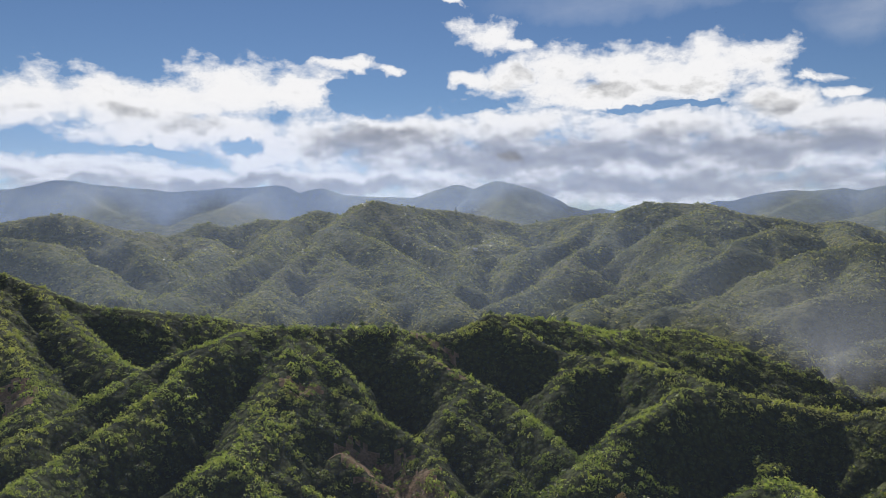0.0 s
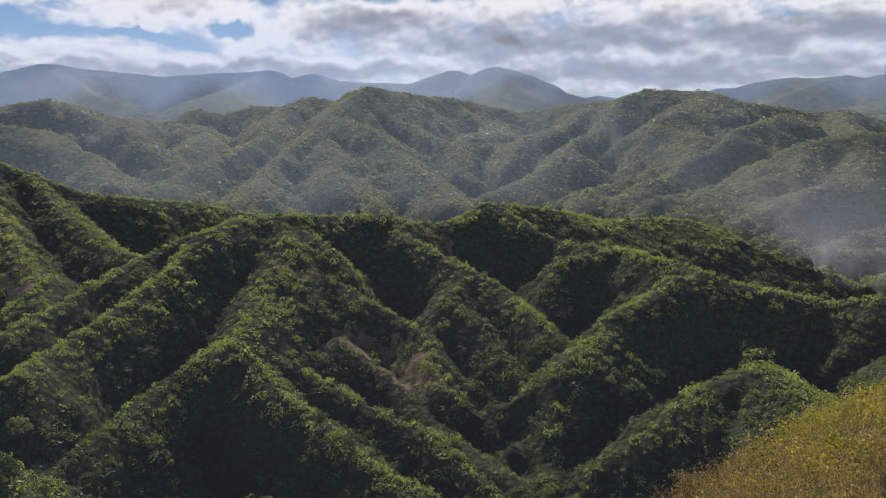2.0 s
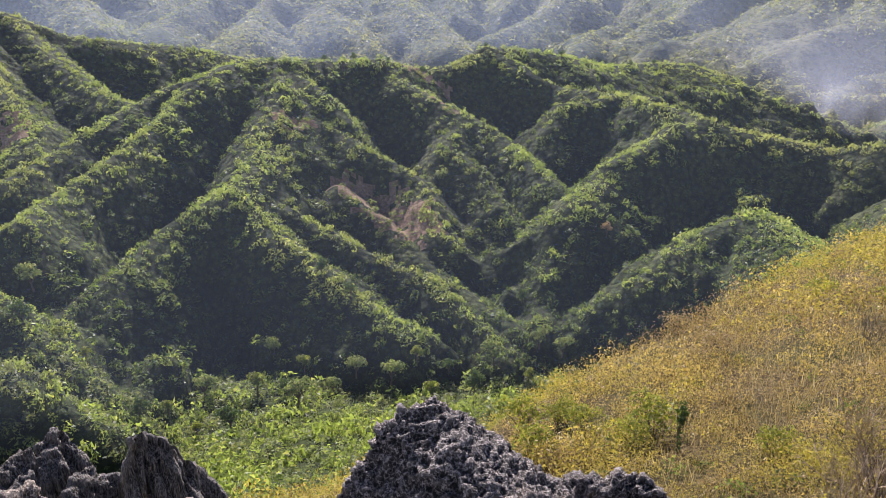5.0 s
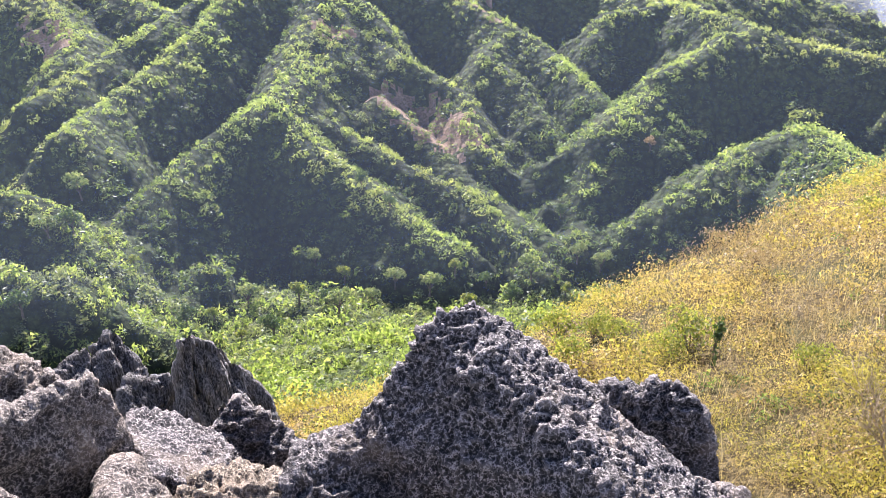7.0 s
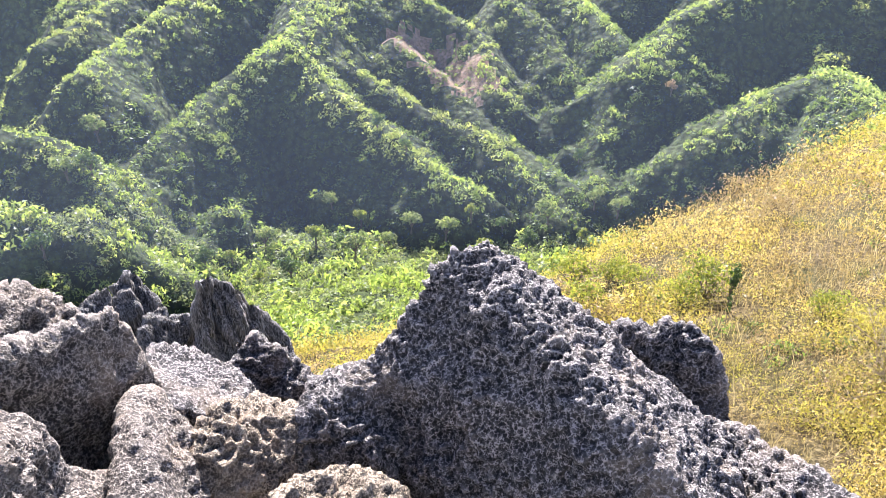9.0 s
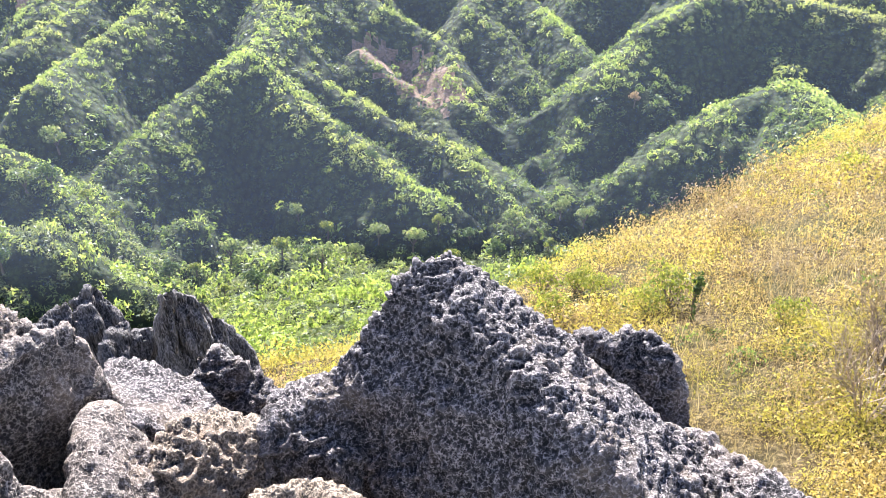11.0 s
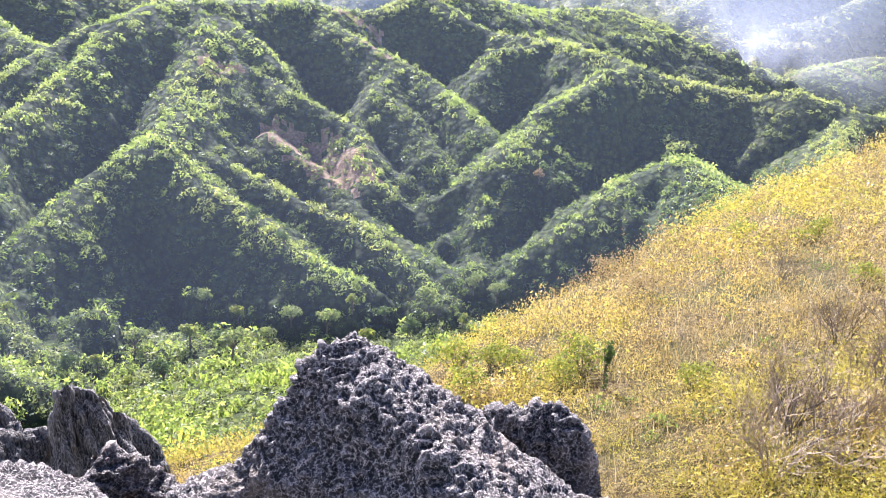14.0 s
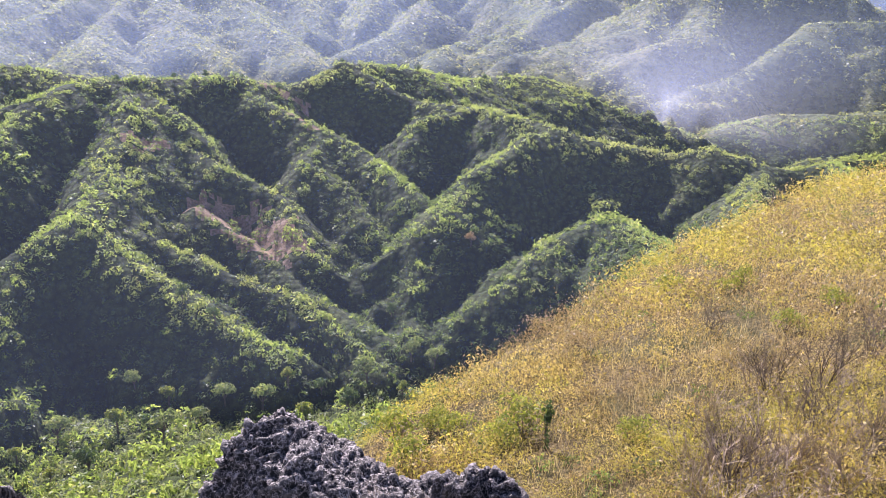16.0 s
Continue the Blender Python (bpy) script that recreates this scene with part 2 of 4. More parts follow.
ridge("main", 1.02, 7, (-116, 440, -61.2), (-95, 455, -61.4), (-76, 464, -61.9), (-64, 476, -64.2), (-37, 484, -63.5), (-18, 490, -69.0), (-3, 500, -72.7), (15, 510, -70.0), (32, 519, -60.6), (57, 532, -64.1), (88, 553, -70.8))
ridge("main", 0.46, 7, (88, 553, -70.8), (127, 586, -82.9), (170, 617, -84.2), (198, 619, -86.8), (220, 617, -98.7), (253, 609, -114.1), (287, 595, -134.6))
ridge("main", 1.02, 7, (32, 519, -61.8), (54, 505, -71.2), (77, 489, -81.5), (109, 457, -81.2), (129, 421, -81.4), (139, 396, -82.1), (158, 394, -87.9), (182, 390, -92.5), (200, 381, -94.5), (215, 367, -88.6), (243, 367, -97.8), (262, 366, -101.2), (292, 369, -98.4), (329, 376, -99.5))
ridge("main", 1.44, 6, (-116, 440, -61.2), (-128, 411, -66.1), (-137, 370, -81.9), (-144, 341, -86.6), (-151, 304, -93.0), (-150, 260, -90.7))
ridge("main", 1.44, 6, (-116, 440, -61.2), (-141, 422, -69.2), (-158, 395, -77.1), (-169, 363, -84.1), (-176, 331, -88.9), (-185, 297, -91.9))
ridge("main", 1.08, 7, (-95, 455, -61.4), (-82, 417, -72.3), (-87, 375, -88.5), (-83, 340, -93.1), (-87, 318, -96.3), (-98, 301, -99.6), (-107, 286, -105.5), (-118, 265, -111.1), (-129, 243, -116.0), (-137, 223, -115.6))
ridge("main", 1.08, 7, (-87, 318, -96.3), (-68, 297, -107.4), (-45, 280, -117.6), (-27, 267, -125.6), (-14, 255, -131.1))
ridge("main", 1.08, 7, (-84, 328, -97.3), (-67, 326, -106.9), (-48, 318, -115.1), (-28, 311, -122.6), (-6, 298, -128.9), (8, 282, -134.1), (26, 257, -140.3))
ridge("main", 1.08, 7, (-89, 451, -66.8), (-73, 419, -77.3), (-67, 407, -83.1), (-48, 397, -92.3), (-27, 389, -102.0), (-9, 378, -108.8), (-6, 355, -114.0), (-2, 335, -121.2))
ridge("main", 1.14, 7, (-67, 407, -83.1), (-76, 372, -93.3))
ridge("main", 1.14, 7, (-88, 454, -63.8), (-61, 426, -75.5), (-50, 415, -88.9))
ridge("main", 1.08, 7, (-33, 484, -64.6), (-22, 464, -73.9), (5, 445, -83.9), (27, 427, -93.1), (44, 398, -101.3), (58, 365, -107.9), (76, 331, -119.8), (82, 299, -128.1))
ridge("main", 1.08, 7, (15, 438, -89.0), (5, 405, -98.7), (19, 390, -106.4), (29, 364, -116.8), (44, 342, -126.6), (54, 313, -134.2), (73, 291, -135.9), (82, 270, -136.7))
ridge("main", 1.2, 7, (-46, 362, -107.7), (-31, 347, -116.9), (-12, 330, -126.1), (-1, 312, -131.0), (15, 292, -134.9), (29, 270, -136.9))
ridge("main", 1.2, 7, (50, 331, -130.7), (56, 303, -134.9), (43, 275, -136.7))
ridge("main", 1.08, 7, (139, 396, -82.1), (110, 379, -89.5), (86, 360, -98.2), (66, 339, -104.4), (65, 332, -105.0))
ridge("main", 1.2, 7, (109, 457, -81.2), (74, 449, -84.6), (66, 435, -93.2))
ridge("main", 1.2, 7, (124, 391, -82.5), (102, 371, -91.2), (83, 361, -95.6))
ridge("main", 1.08, 7, (152, 326, -113.5), (141, 309, -106.5), (128, 288, -97.5), (115, 288, -102.3), (97, 286, -110.6), (82, 280, -120.0), (75, 276, -123.9))
ridge("main", 1.08, 7, (128, 288, -97.5), (131, 259, -97.7), (131, 236, -97.1))
ridge("main", 1.08, 7, (243, 367, -97.8), (209, 317, -97.3), (187, 272, -98.0))
ridge("main", 1.08, 7, (292, 369, -98.4), (257, 307, -93.4))
ridge("main", 0.9, 8, (-418, 485, 6.2), (-362, 504, -11.9), (-298, 521, -34.1), (-278, 526, -42.5), (-248, 535, -55.9), (-211, 551, -62.8), (-182, 572, -67.4), (-157, 589, -75.6), (-139, 604, -81.1))
ridge("main", 0.96, 7, (-278, 526, -42.5), (-229, 478, -67.3), (-193, 450, -79.9), (-169, 439, -84.3))
ridge("main", 0.96, 7, (-315, 511, -27.1), (-249, 433, -67.3), (-209, 398, -85.3), (-200, 370, -92.6))
ridge("main", 1.2, 7, (-162, 191, -78.9), (-148, 201, -87.5), (-135, 206, -92.0), (-128, 203, -98.9), (-120, 198, -103.1))
ridge("main", 1.26, 6, (-134, 156, -89.0), (-119, 164, -94.4), (-111, 169, -98.2), (-106, 169, -102.9))
ridge("right", 0.96, 9, (313, 416, -109.6), (368, 422, -109.2), (424, 425, -102.1))
ridge("mid", 0.69, 14, (-1085, 1373, -5.3), (-921, 1429, -10.8), (-844, 1476, -0.4), (-784, 1486, 11.5), (-741, 1486, 16.9), (-713, 1543, 5.1), (-686, 1610, -12.3), (-633, 1792, -30.9), (-570, 1865, 0.4), (-513, 1881, -10.6), (-442, 1899, 8.7), (-346, 1868, 3.2), (-298, 1826, 29.7), (-233, 1785, 18.7), (-184, 1750, 33.6), (-147, 1744, 50.0), (-96, 1777, 39.3), (-32, 1850, 31.4), (22, 1900, 30.9), (110, 1977, 13.3), (210, 2039, -7.1), (303, 1926, 11.6), (403, 1806, 24.1), (458, 1741, 47.4), (516, 1703, 42.7), (573, 1706, 42.8), (640, 1736, 24.5), (736, 1752, 13.3), (863, 1804, -2.2), (949, 1817, 4.4), (1043, 1823, -23.5), (1210, 1716, -44.5))
ridge("mid", 0.69, 12, (-298, 1826, 29.7), (-321, 1669, -0.7), (-325, 1516, -39.1), (-355, 1375, -65.5), (-382, 1295, -80.5), (-425, 1176, -107.4), (-439, 1063, -128.2))
ridge("mid", 0.69, 12, (-147, 1744, 50.0), (-201, 1587, -12.1), (-234, 1431, -47.3), (-254, 1224, -94.0), (-269, 1067, -120.8))
ridge("mid", 0.69, 12, (-182, 1569, -17.7), (-110, 1446, -47.8), (-81, 1328, -77.8), (-21, 1200, -109.7), (44, 1079, -130.2))
ridge("mid", 0.69, 12, (-189, 1407, -51.7), (-152, 1271, -88.3), (-118, 1124, -119.1), (-72, 1048, -130.2))
ridge("mid", 0.69, 12, (-32, 1850, 31.4), (-65, 1649, -18.7), (-4, 1480, -59.8), (16, 1380, -96.0))
ridge("mid", 0.69, 12, (210, 2039, -7.1), (126, 1796, -33.6), (67, 1649, -54.8), (39, 1499, -82.6))
ridge("mid", 0.69, 12, (458, 1741, 47.4), (349, 1562, -23.3), (272, 1455, -58.8), (189, 1317, -91.6), (97, 1146, -121.5))
ridge("mid", 0.69, 12, (403, 1806, 24.1), (265, 1679, -19.0), (179, 1570, -52.1), (121, 1425, -88.8))
ridge("mid", 0.73, 12, (575, 1695, 40.0), (455, 1429, -16.0), (364, 1227, -76.2), (259, 1120, -102.3), (195, 1001, -131.7))
ridge("mid", 0.73, 11, (581, 1383, -5.3), (465, 1235, -29.8), (403, 1183, -56.2), (355, 1125, -78.0), (301, 1037, -102.2))
ridge("mid", 0.73, 12, (-901, 1322, -5.0), (-677, 1282, -32.9), (-547, 1180, -73.2), (-464, 1085, -99.0))
ridge("mid", 0.69, 12, (-741, 1486, 16.9), (-571, 1387, -45.8), (-492, 1311, -72.0))
ridge("mid", 0.69, 12, (-633, 1792, -30.9), (-481, 1631, -42.2), (-472, 1424, -67.9), (-484, 1314, -81.7))
ridge("mid", 0.73, 11, (622, 883, -18.9), (521, 911, -22.9), (482, 922, -23.9), (430, 925, -33.4), (386, 901, -49.0), (334, 868, -69.4), (278, 824, -102.1))
ridge("mid", 0.73, 11, (482, 922, -23.9), (407, 836, -57.6), (340, 779, -82.1), (297, 743, -105.5))
ridge("mid", 0.73, 11, (636, 772, -46.5), (585, 811, -55.3), (501, 783, -77.0), (426, 736, -105.7), (348, 698, -126.5))
ridge("mid", 0.72, 11, (494, 578, -108.1), (443, 593, -117.1), (386, 584, -128.6))
ridge("mid", 0.72, 11, (863, 1804, -2.2), (779, 1511, -28.0), (663, 1233, -49.6))
ridge("far", 0.5, 10, (-2808, 3256, 115.7), (-2447, 3414, 108.8), (-2033, 3561, 154.8), (-1815, 3620, 196.8), (-1565, 3681, 184.1), (-1305, 3781, 158.8), (-1077, 3852, 175.8), (-945, 3887, 185.8), (-818, 3915, 195.7), (-755, 3928, 153.5), (-608, 3903, 172.4), (-497, 3919, 141.8), (-384, 3931, 133.6), (-184, 3946, 128.4), (-62, 3899, 152.4), (67, 3849, 198.0), (157, 3847, 169.9), (265, 3791, 206.0), (429, 3776, 166.8), (524, 3764, 125.3), (604, 3752, 73.0), (723, 3731, 29.2))
ridge("far", 0.5, 10, (700, 4445, 57.1), (903, 4409, 88.7), (1040, 4378, 62.6), (1248, 4323, 43.0))
ridge("far", 0.5, 10, (1081, 3747, 59.3), (1238, 3646, 94.9), (1382, 3540, 120.5), (1535, 3422, 143.9), (1663, 3305, 151.0), (1729, 3271, 135.2), (1809, 3170, 161.0), (2070, 2945, 179.7))
ridge("far", 0.5, 10, (1221, 2631, -30.7), (1319, 2527, 25.8), (1389, 2431, 63.8), (1611, 2290, 73.5))
ridge("far", 0.5, 10, (-1815, 3620, 196.8), (-1370, 3112, 54.0), (-999, 2829, -12.5))
ridge("far", 0.5, 10, (-818, 3915, 195.7), (-916, 3274, 68.7), (-943, 2848, -2.3))
ridge("far", 0.5, 10, (265, 3791, 206.0), (278, 3288, 69.0), (286, 2886, -2.3))
ridge("far", 0.5, 10, (1663, 3305, 151.0), (1310, 2919, 61.4), (1089, 2688, 17.5))


# how widely and how far the spurs of each group wind about their lines
WIND = {"main": (24, 3.6), "right": (40, 4), "mid": (210, 62), "far": (600, 90)}


def ridged_height(x, y, group, warp, floor):
    """The highest of the ridge flanks over each place, and how far it lies below its crest."""
    top, below = np.full(x.shape, -1e4), np.zeros(x.shape)
    size, far = WIND[group]
    wx = far * fbm(x / size, y / size, 0, 3, 61)
    wy = far * fbm(x / size, y / size, 0, 3, 66)
    for number, (slope, rounding, line) in enumerate(RIDGES[group]):
        reach = (line[:, 2].max() - floor) / slope * 1.7 + 20
        near = np.flatnonzero((x > line[:, 0].min() - reach) & (x < line[:, 0].max() + reach) & (y > line[:, 1].min() - reach) & (y < line[:, 1].max() + reach))
        bend = 0.0 if number == 0 else 1.0
        px, py, wp = x[near] + bend * wx[near], y[near] + bend * wy[near], warp[near]
        best, drop = np.full(px.shape, -1e4), np.zeros(px.shape)
        for a, b in zip(line[:-1], line[1:]):
            d = b - a
            s = np.clip(((px - a[0]) * d[0] + (py - a[1]) * d[1]) / (d[0] ** 2 + d[1] ** 2), 0, 1)
            away = np.hypot(px - a[0] - s * d[0], py - a[1] - s * d[1])
            fall = slope * (1 + wp) * (np.sqrt(away ** 2 + rounding ** 2) - rounding)
            h = a[2] + s * d[2] - fall
            win = h > best
            best, drop = np.where(win, h, best), np.where(win, fall, drop)
        win = best > top[near]
        top[near], below[near] = np.where(win, best, top[near]), np.where(win, drop, below[near])
    return top, below


BROW = np.array([(-300, -150), (-60, -10), (-25, 11), (-14, 16), (-8, 17.5), (-5.3, 17.8), (-2.5, 19.0), (1.3, 21.6), (3.1, 24.4), (8, 30.6), (11.5, 34.6), (14.5, 37.6), (22.7, 47.8), (33, 60), (46, 73), (66, 92), (91, 113), (116, 128), (300, 248), (900, 500)], float)


def grass_height(x, y):
    """The dry slope beside the crag: a tilted shoulder that breaks off along its brow."""
    z = -6.2 + 0.156 * np.minimum(x, 260) - 0.358 * y
    z = z + 0.28 * fbm(x / 9, y / 9, 0, 3, 31) + 0.14 * fbm(x / 1.7, y / 1.7, 0, 2, 35)
    s = (y - np.interp(x, BROW[:, 0], BROW[:, 1])) * 0.72
    z = z - 1.8 * (np.sqrt(np.maximum(s, 0) ** 2 + 1.5) - math.sqrt(1.5))
    return z - 0.9 * np.maximum(0, -y - 12) - 0.9 * np.maximum(0, -x - 40) - 0.5 * np.maximum(0, x - 260), s


def land(x, y):
    """Height of the land at each place, and its kind: 0 hill, 1 valley, 2 dry slope."""
    r = np.hypot(x, y)
    base = np.interp(r, [0, 60, 110, 160, 200, 235, 265, 520, 800, 1100, 2000, 5000], [-60, -68, -85, -113, -131, -145, -150, -146, -150, -185, -240, -260])
    base = base + 5 * fbm(x / 60, y / 60, 0, 3, 3) + np.interp(r, [300, 1500], [0, 25]) * fbm(x / 400, y / 400, 0, 3, 5)
    z, kind = base.copy(), np.ones(x.shape, int)
    for group, lo, hi, size, rough in (("main", 100, 1200, 40, 0.34), ("right", 300, 1400, 60, 0.25), ("mid", 450, 3600, 105, 0.62), ("far", 1800, 5200, 420, 0.3)):
        pick = np.flatnonzero((r > lo) & (r < hi))
        px, py = x[pick], y[pick]
        warp = 0.32 * fbm(px / size, py / size, 0, 3, 11) + 0.18 * fbm(px / size * 3.1, py / size * 3.1, 0, 2, 14)
        h, below = ridged_height(px, py, group, warp, -170)
        gully = np.maximum(1 - np.abs(fbm(px / size * 1.3, py / size * 1.3, 0, 4, 21)) * 2.4, 0.05)
        h = h + np.minimum(below * rough, size * 0.14) * (gully - 0.4) + size * 0.010 * fbm(px / size * 6, py / size * 6, 0, 3, 24)
        win = h > z[pick]
        z[pick] = np.where(win, h, z[pick])
        kind[pick[win]] = 0
    g, s = grass_height(x, y)
    win = (g > z)
    z, kind = np.where(win, g, z), np.where(win, np.where(s > 1.5, 1, 2), kind)
    return z, kind


# ground sheet, finer where the view goes
AZ = np.radians(np.concatenate([np.linspace(-180, -42, 40)[:-1], np.linspace(-42, 47, 500), np.linspace(47, 180, 40)[1:]]))
RR = np.concatenate([np.geomspace(0.4, 130, 76)[:-1], np.linspace(130, 700, 222)[:-1], np.geomspace(700, 2400, 104)[:-1], np.geomspace(2400, 4900, 38)])
GX, GY = RR[:, None] * np.sin(AZ), RR[:, None] * np.cos(AZ)
GZ, GK = (a.reshape(GX.shape) for a in land(GX.ravel(), GY.ravel()))


def on_land(az, r):
    """Height and kind of the sheet at an azimuth (radians) and distance."""
    i = np.clip(np.searchsorted(RR, r) - 1, 0, len(RR) - 2)
    j = np.clip(np.searchsorted(AZ, az) - 1, 0, len(AZ) - 2)
    u, v = np.clip((r - RR[i]) / (RR[i + 1] - RR[i]), 0, 1), (az - AZ[j]) / (AZ[j + 1] - AZ[j])
    z = GZ[i, j] * (1 - u) * (1 - v) + GZ[i + 1, j] * u * (1 - v) + GZ[i, j + 1] * (1 - u) * v + GZ[i + 1, j + 1] * u * v
    return z, GK[i, j]


def smoothed(a, n, axis):
    pad = [(n, n) if k == axis else (0, 0) for k in (0, 1)]
    c = np.cumsum(np.pad(a, pad, mode="edge"), axis)
    hi, lo = np.take(c, range(2 * n, c.shape[axis]), axis), np.take(c, range(0, c.shape[axis] - 2 * n), axis)
    return (hi - lo) / (2 * n)


# how far each place stands out above the land round it
PROUD = GZ - smoothed(smoothed(GZ, 9, 0), 22, 1)


def proud(az, r):
    i = np.clip(np.searchsorted(RR, r) - 1, 0, len(RR) - 2)
    return PROUD[i, np.clip(np.searchsorted(AZ, az) - 1, 0, len(AZ) - 2)]


SCARS = []


def scar(x, y, length, width, turn):
    SCARS.append((x, y, length, width, radians(turn)))


scar(-38, 362, 18, 11, -42)
scar(-21, 353, 22, 15, -45)
scar(-10, 343, 14, 12, -45)
scar(-220, 395, 16, 9, -30)
scar(-73, 398, 10, 6, 30)
scar(2, 448, 14, 4, -40)
scar(-9, 490, 16, 6, 0)



def scarred(x, y):
    out = np.zeros(np.shape(x), bool)
    for cx, cy, length, width, turn in SCARS:
        u = (x - cx) * math.cos(turn) + (y - cy) * math.sin(turn)
        v = -(x - cx) * math.sin(turn) + (y - cy) * math.cos(turn)
        out |= (u / length) ** 2 + (v / width) ** 2 + 2.2 * fbm(x / 7, y / 4, 0, 4, 55) < 0.85
    return out


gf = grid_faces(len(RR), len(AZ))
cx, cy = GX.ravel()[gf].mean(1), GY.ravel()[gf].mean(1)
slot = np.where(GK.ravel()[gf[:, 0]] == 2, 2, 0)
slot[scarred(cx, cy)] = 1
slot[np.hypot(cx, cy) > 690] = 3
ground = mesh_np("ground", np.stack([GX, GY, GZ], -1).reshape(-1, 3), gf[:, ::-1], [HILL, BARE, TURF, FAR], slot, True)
tagged(ground, "steep green hills, valley and dry grassy slope", "ground", kind="structure")


# ---- clouds: a far backdrop ----
def cloud_material():
    m, t, out = material("cloud_bank")
    uv = t.nodes.new("ShaderNodeTexCoord").outputs["UV"]
    sep = t.nodes.new("ShaderNodeSeparateXYZ")
    # billows push the outlines about
    warp = uv
    for scale, amount in ((0.16, 2.6), (0.55, 1.3), (1.7, 0.4)):
        cells = noise_tex(t, scale, 3, 0.55, warp)
        shift = t.nodes.new("ShaderNodeVectorMath")
        shift.operation = "SUBTRACT"
        t.links.new(cells.outputs["Color"], shift.inputs[0])
        shift.inputs[1].default_value = (0.5, 0.5, 0.5)
        moved = t.nodes.new("ShaderNodeVectorMath")
        moved.operation = "MULTIPLY_ADD"
        t.links.new(shift.outputs[0], moved.inputs[0])
        moved.inputs[1].default_value = (amount * 1.6, amount, 0)
        t.links.new(warp, moved.inputs[2])
        warp = moved.outputs[0]
    t.links.new(warp, sep.inputs[0])

    def maths(op, a, b=None, c=None):
        n = t.nodes.new("ShaderNodeMath")
        n.operation = op
        for k, v in enumerate((a, b, c)):
            if isinstance(v, bpy.types.NodeSocket):
                t.links.new(v, n.inputs[k])
            elif v is not None:
                n.inputs[k].default_value = v
        return n.outputs[0]

    def stretched(sx, sy):
        n = t.nodes.new("ShaderNodeVectorMath")
        n.operation = "MULTIPLY"
        t.links.new(uv, n.inputs[0])
        n.inputs[1].default_value = (sx, sy, 1)
        return n.outputs[0]

    puff = noise_tex(t, 1.0, 9, 0.58, stretched(0.30, 0.55)).outputs[0]
    fine = noise_tex(t, 1.0, 8, 0.62, stretched(0.9, 1.3)).outputs[0]

    def blob(az, el, ra, re):
        dx = maths("MULTIPLY", maths("SUBTRACT", sep.outputs[0], az), 1 / ra)
        dy = maths("MULTIPLY", maths("SUBTRACT", sep.outputs[1], el), 1 / re)
        d = maths("SQRT", maths("ADD", maths("MULTIPLY", dx, dx), maths("MULTIPLY", dy, dy)))
        return maths("SUBTRACT", 1.0, d)

    body = None
    for az, el, ra, re in CLOUDS:
        b = blob(az, el, ra, re)
        body = b if body is None else maths("MAXIMUM", body, b)
    for az, el, ra, re in GAPS:
        body = maths("SUBTRACT", body, maths("MULTIPLY", maths("MAXIMUM", blob(az, el, ra, re), 0.0), 1.3))
    edge = maths("ADD", maths("MULTIPLY", maths("SUBTRACT", puff, 0.5), 2.6), maths("MULTIPLY", maths("SUBTRACT", fine, 0.5), 0.9))
    dens = maths("ADD", maths("MULTIPLY", body, 1.5), maths("SUBTRACT", edge, 0.12))
    cover = ramp(t, dens, (0.0, (0, 0, 0)), (0.25, (0.45, 0.45, 0.45)), (0.6, (0.93, 0.93, 0.93)), (0.9, (1, 1, 1)))
    veil = noise_tex(t, 1.0, 6, 0.6, stretched(0.12, 0.5)).outputs[0]
    thin = maths("MAXIMUM", blob(28.5, 14.0, 5.0, 2.4), blob(14.0, 15.5, 12.0, 1.6))
    thin = maths("MULTIPLY", maths("MAXIMUM", thin, 0.0), maths("MULTIPLY", veil, 0.45))
    cover = maths("MAXIMUM", cover, thin)
    # thin outer parts glow, thick lower parts are grey
    grey = None
    for az, el, ra, re in GREYS:
        b = blob(az, el, ra, re)
        if ra < 4:
            b = maths("SUBTRACT", maths("MULTIPLY", b, 0.5), 0.2)
        grey = b if grey is None else maths("MAXIMUM", grey, b)
    shade = maths("ADD", maths("MULTIPLY", maths("MINIMUM", maths("MAXIMUM", grey, -0.35), 0.6), 1.0), maths("MULTIPLY", maths("SUBTRACT", fine, 0.5), 0.5))
    lift = t.nodes.new("ShaderNodeVectorMath")
    lift.operation = "ADD"
    t.links.new(stretched(0.30, 0.55), lift.inputs[0])
    lift.inputs[1].default_value = (0.08, 0.22, 0)
    over = noise_tex(t, 1.0, 5, 0.5, lift.outputs[0]).outputs[0]
    under = noise_tex(t, 1.0, 5, 0.5, stretched(0.30, 0.55)).outputs[0]
    shade = maths("ADD", shade, maths("MULTIPLY", maths("SUBTRACT", over, under), 2.2))
    shade = maths("ADD", shade, maths("MULTIPLY", maths("SUBTRACT", dens, 0.6), 0.35))
    tone = ramp(t, shade, (0.0, (0.92, 0.905, 0.87)), (0.2, (0.76, 0.75, 0.72)), (0.42, (0.56, 0.553, 0.535)), (0.6, (0.42, 0.415, 0.405)), (0.95, (0.29, 0.29, 0.29)))
    em = t.nodes.new("ShaderNodeEmission")
    em.inputs["Strength"].default_value = 0.97
    t.links.new(tone, em.inputs["Color"])
    clear = t.nodes.new("ShaderNodeBsdfTransparent")
    mx = t.nodes.new("ShaderNodeMixShader")
    t.links.new(cover, mx.inputs[0])
    t.links.new(clear.outputs[0], mx.inputs[1])
    t.links.new(em.outputs[0], mx.inputs[2])
    t.links.new(mx.outputs[0], out.inputs[0])
    return m


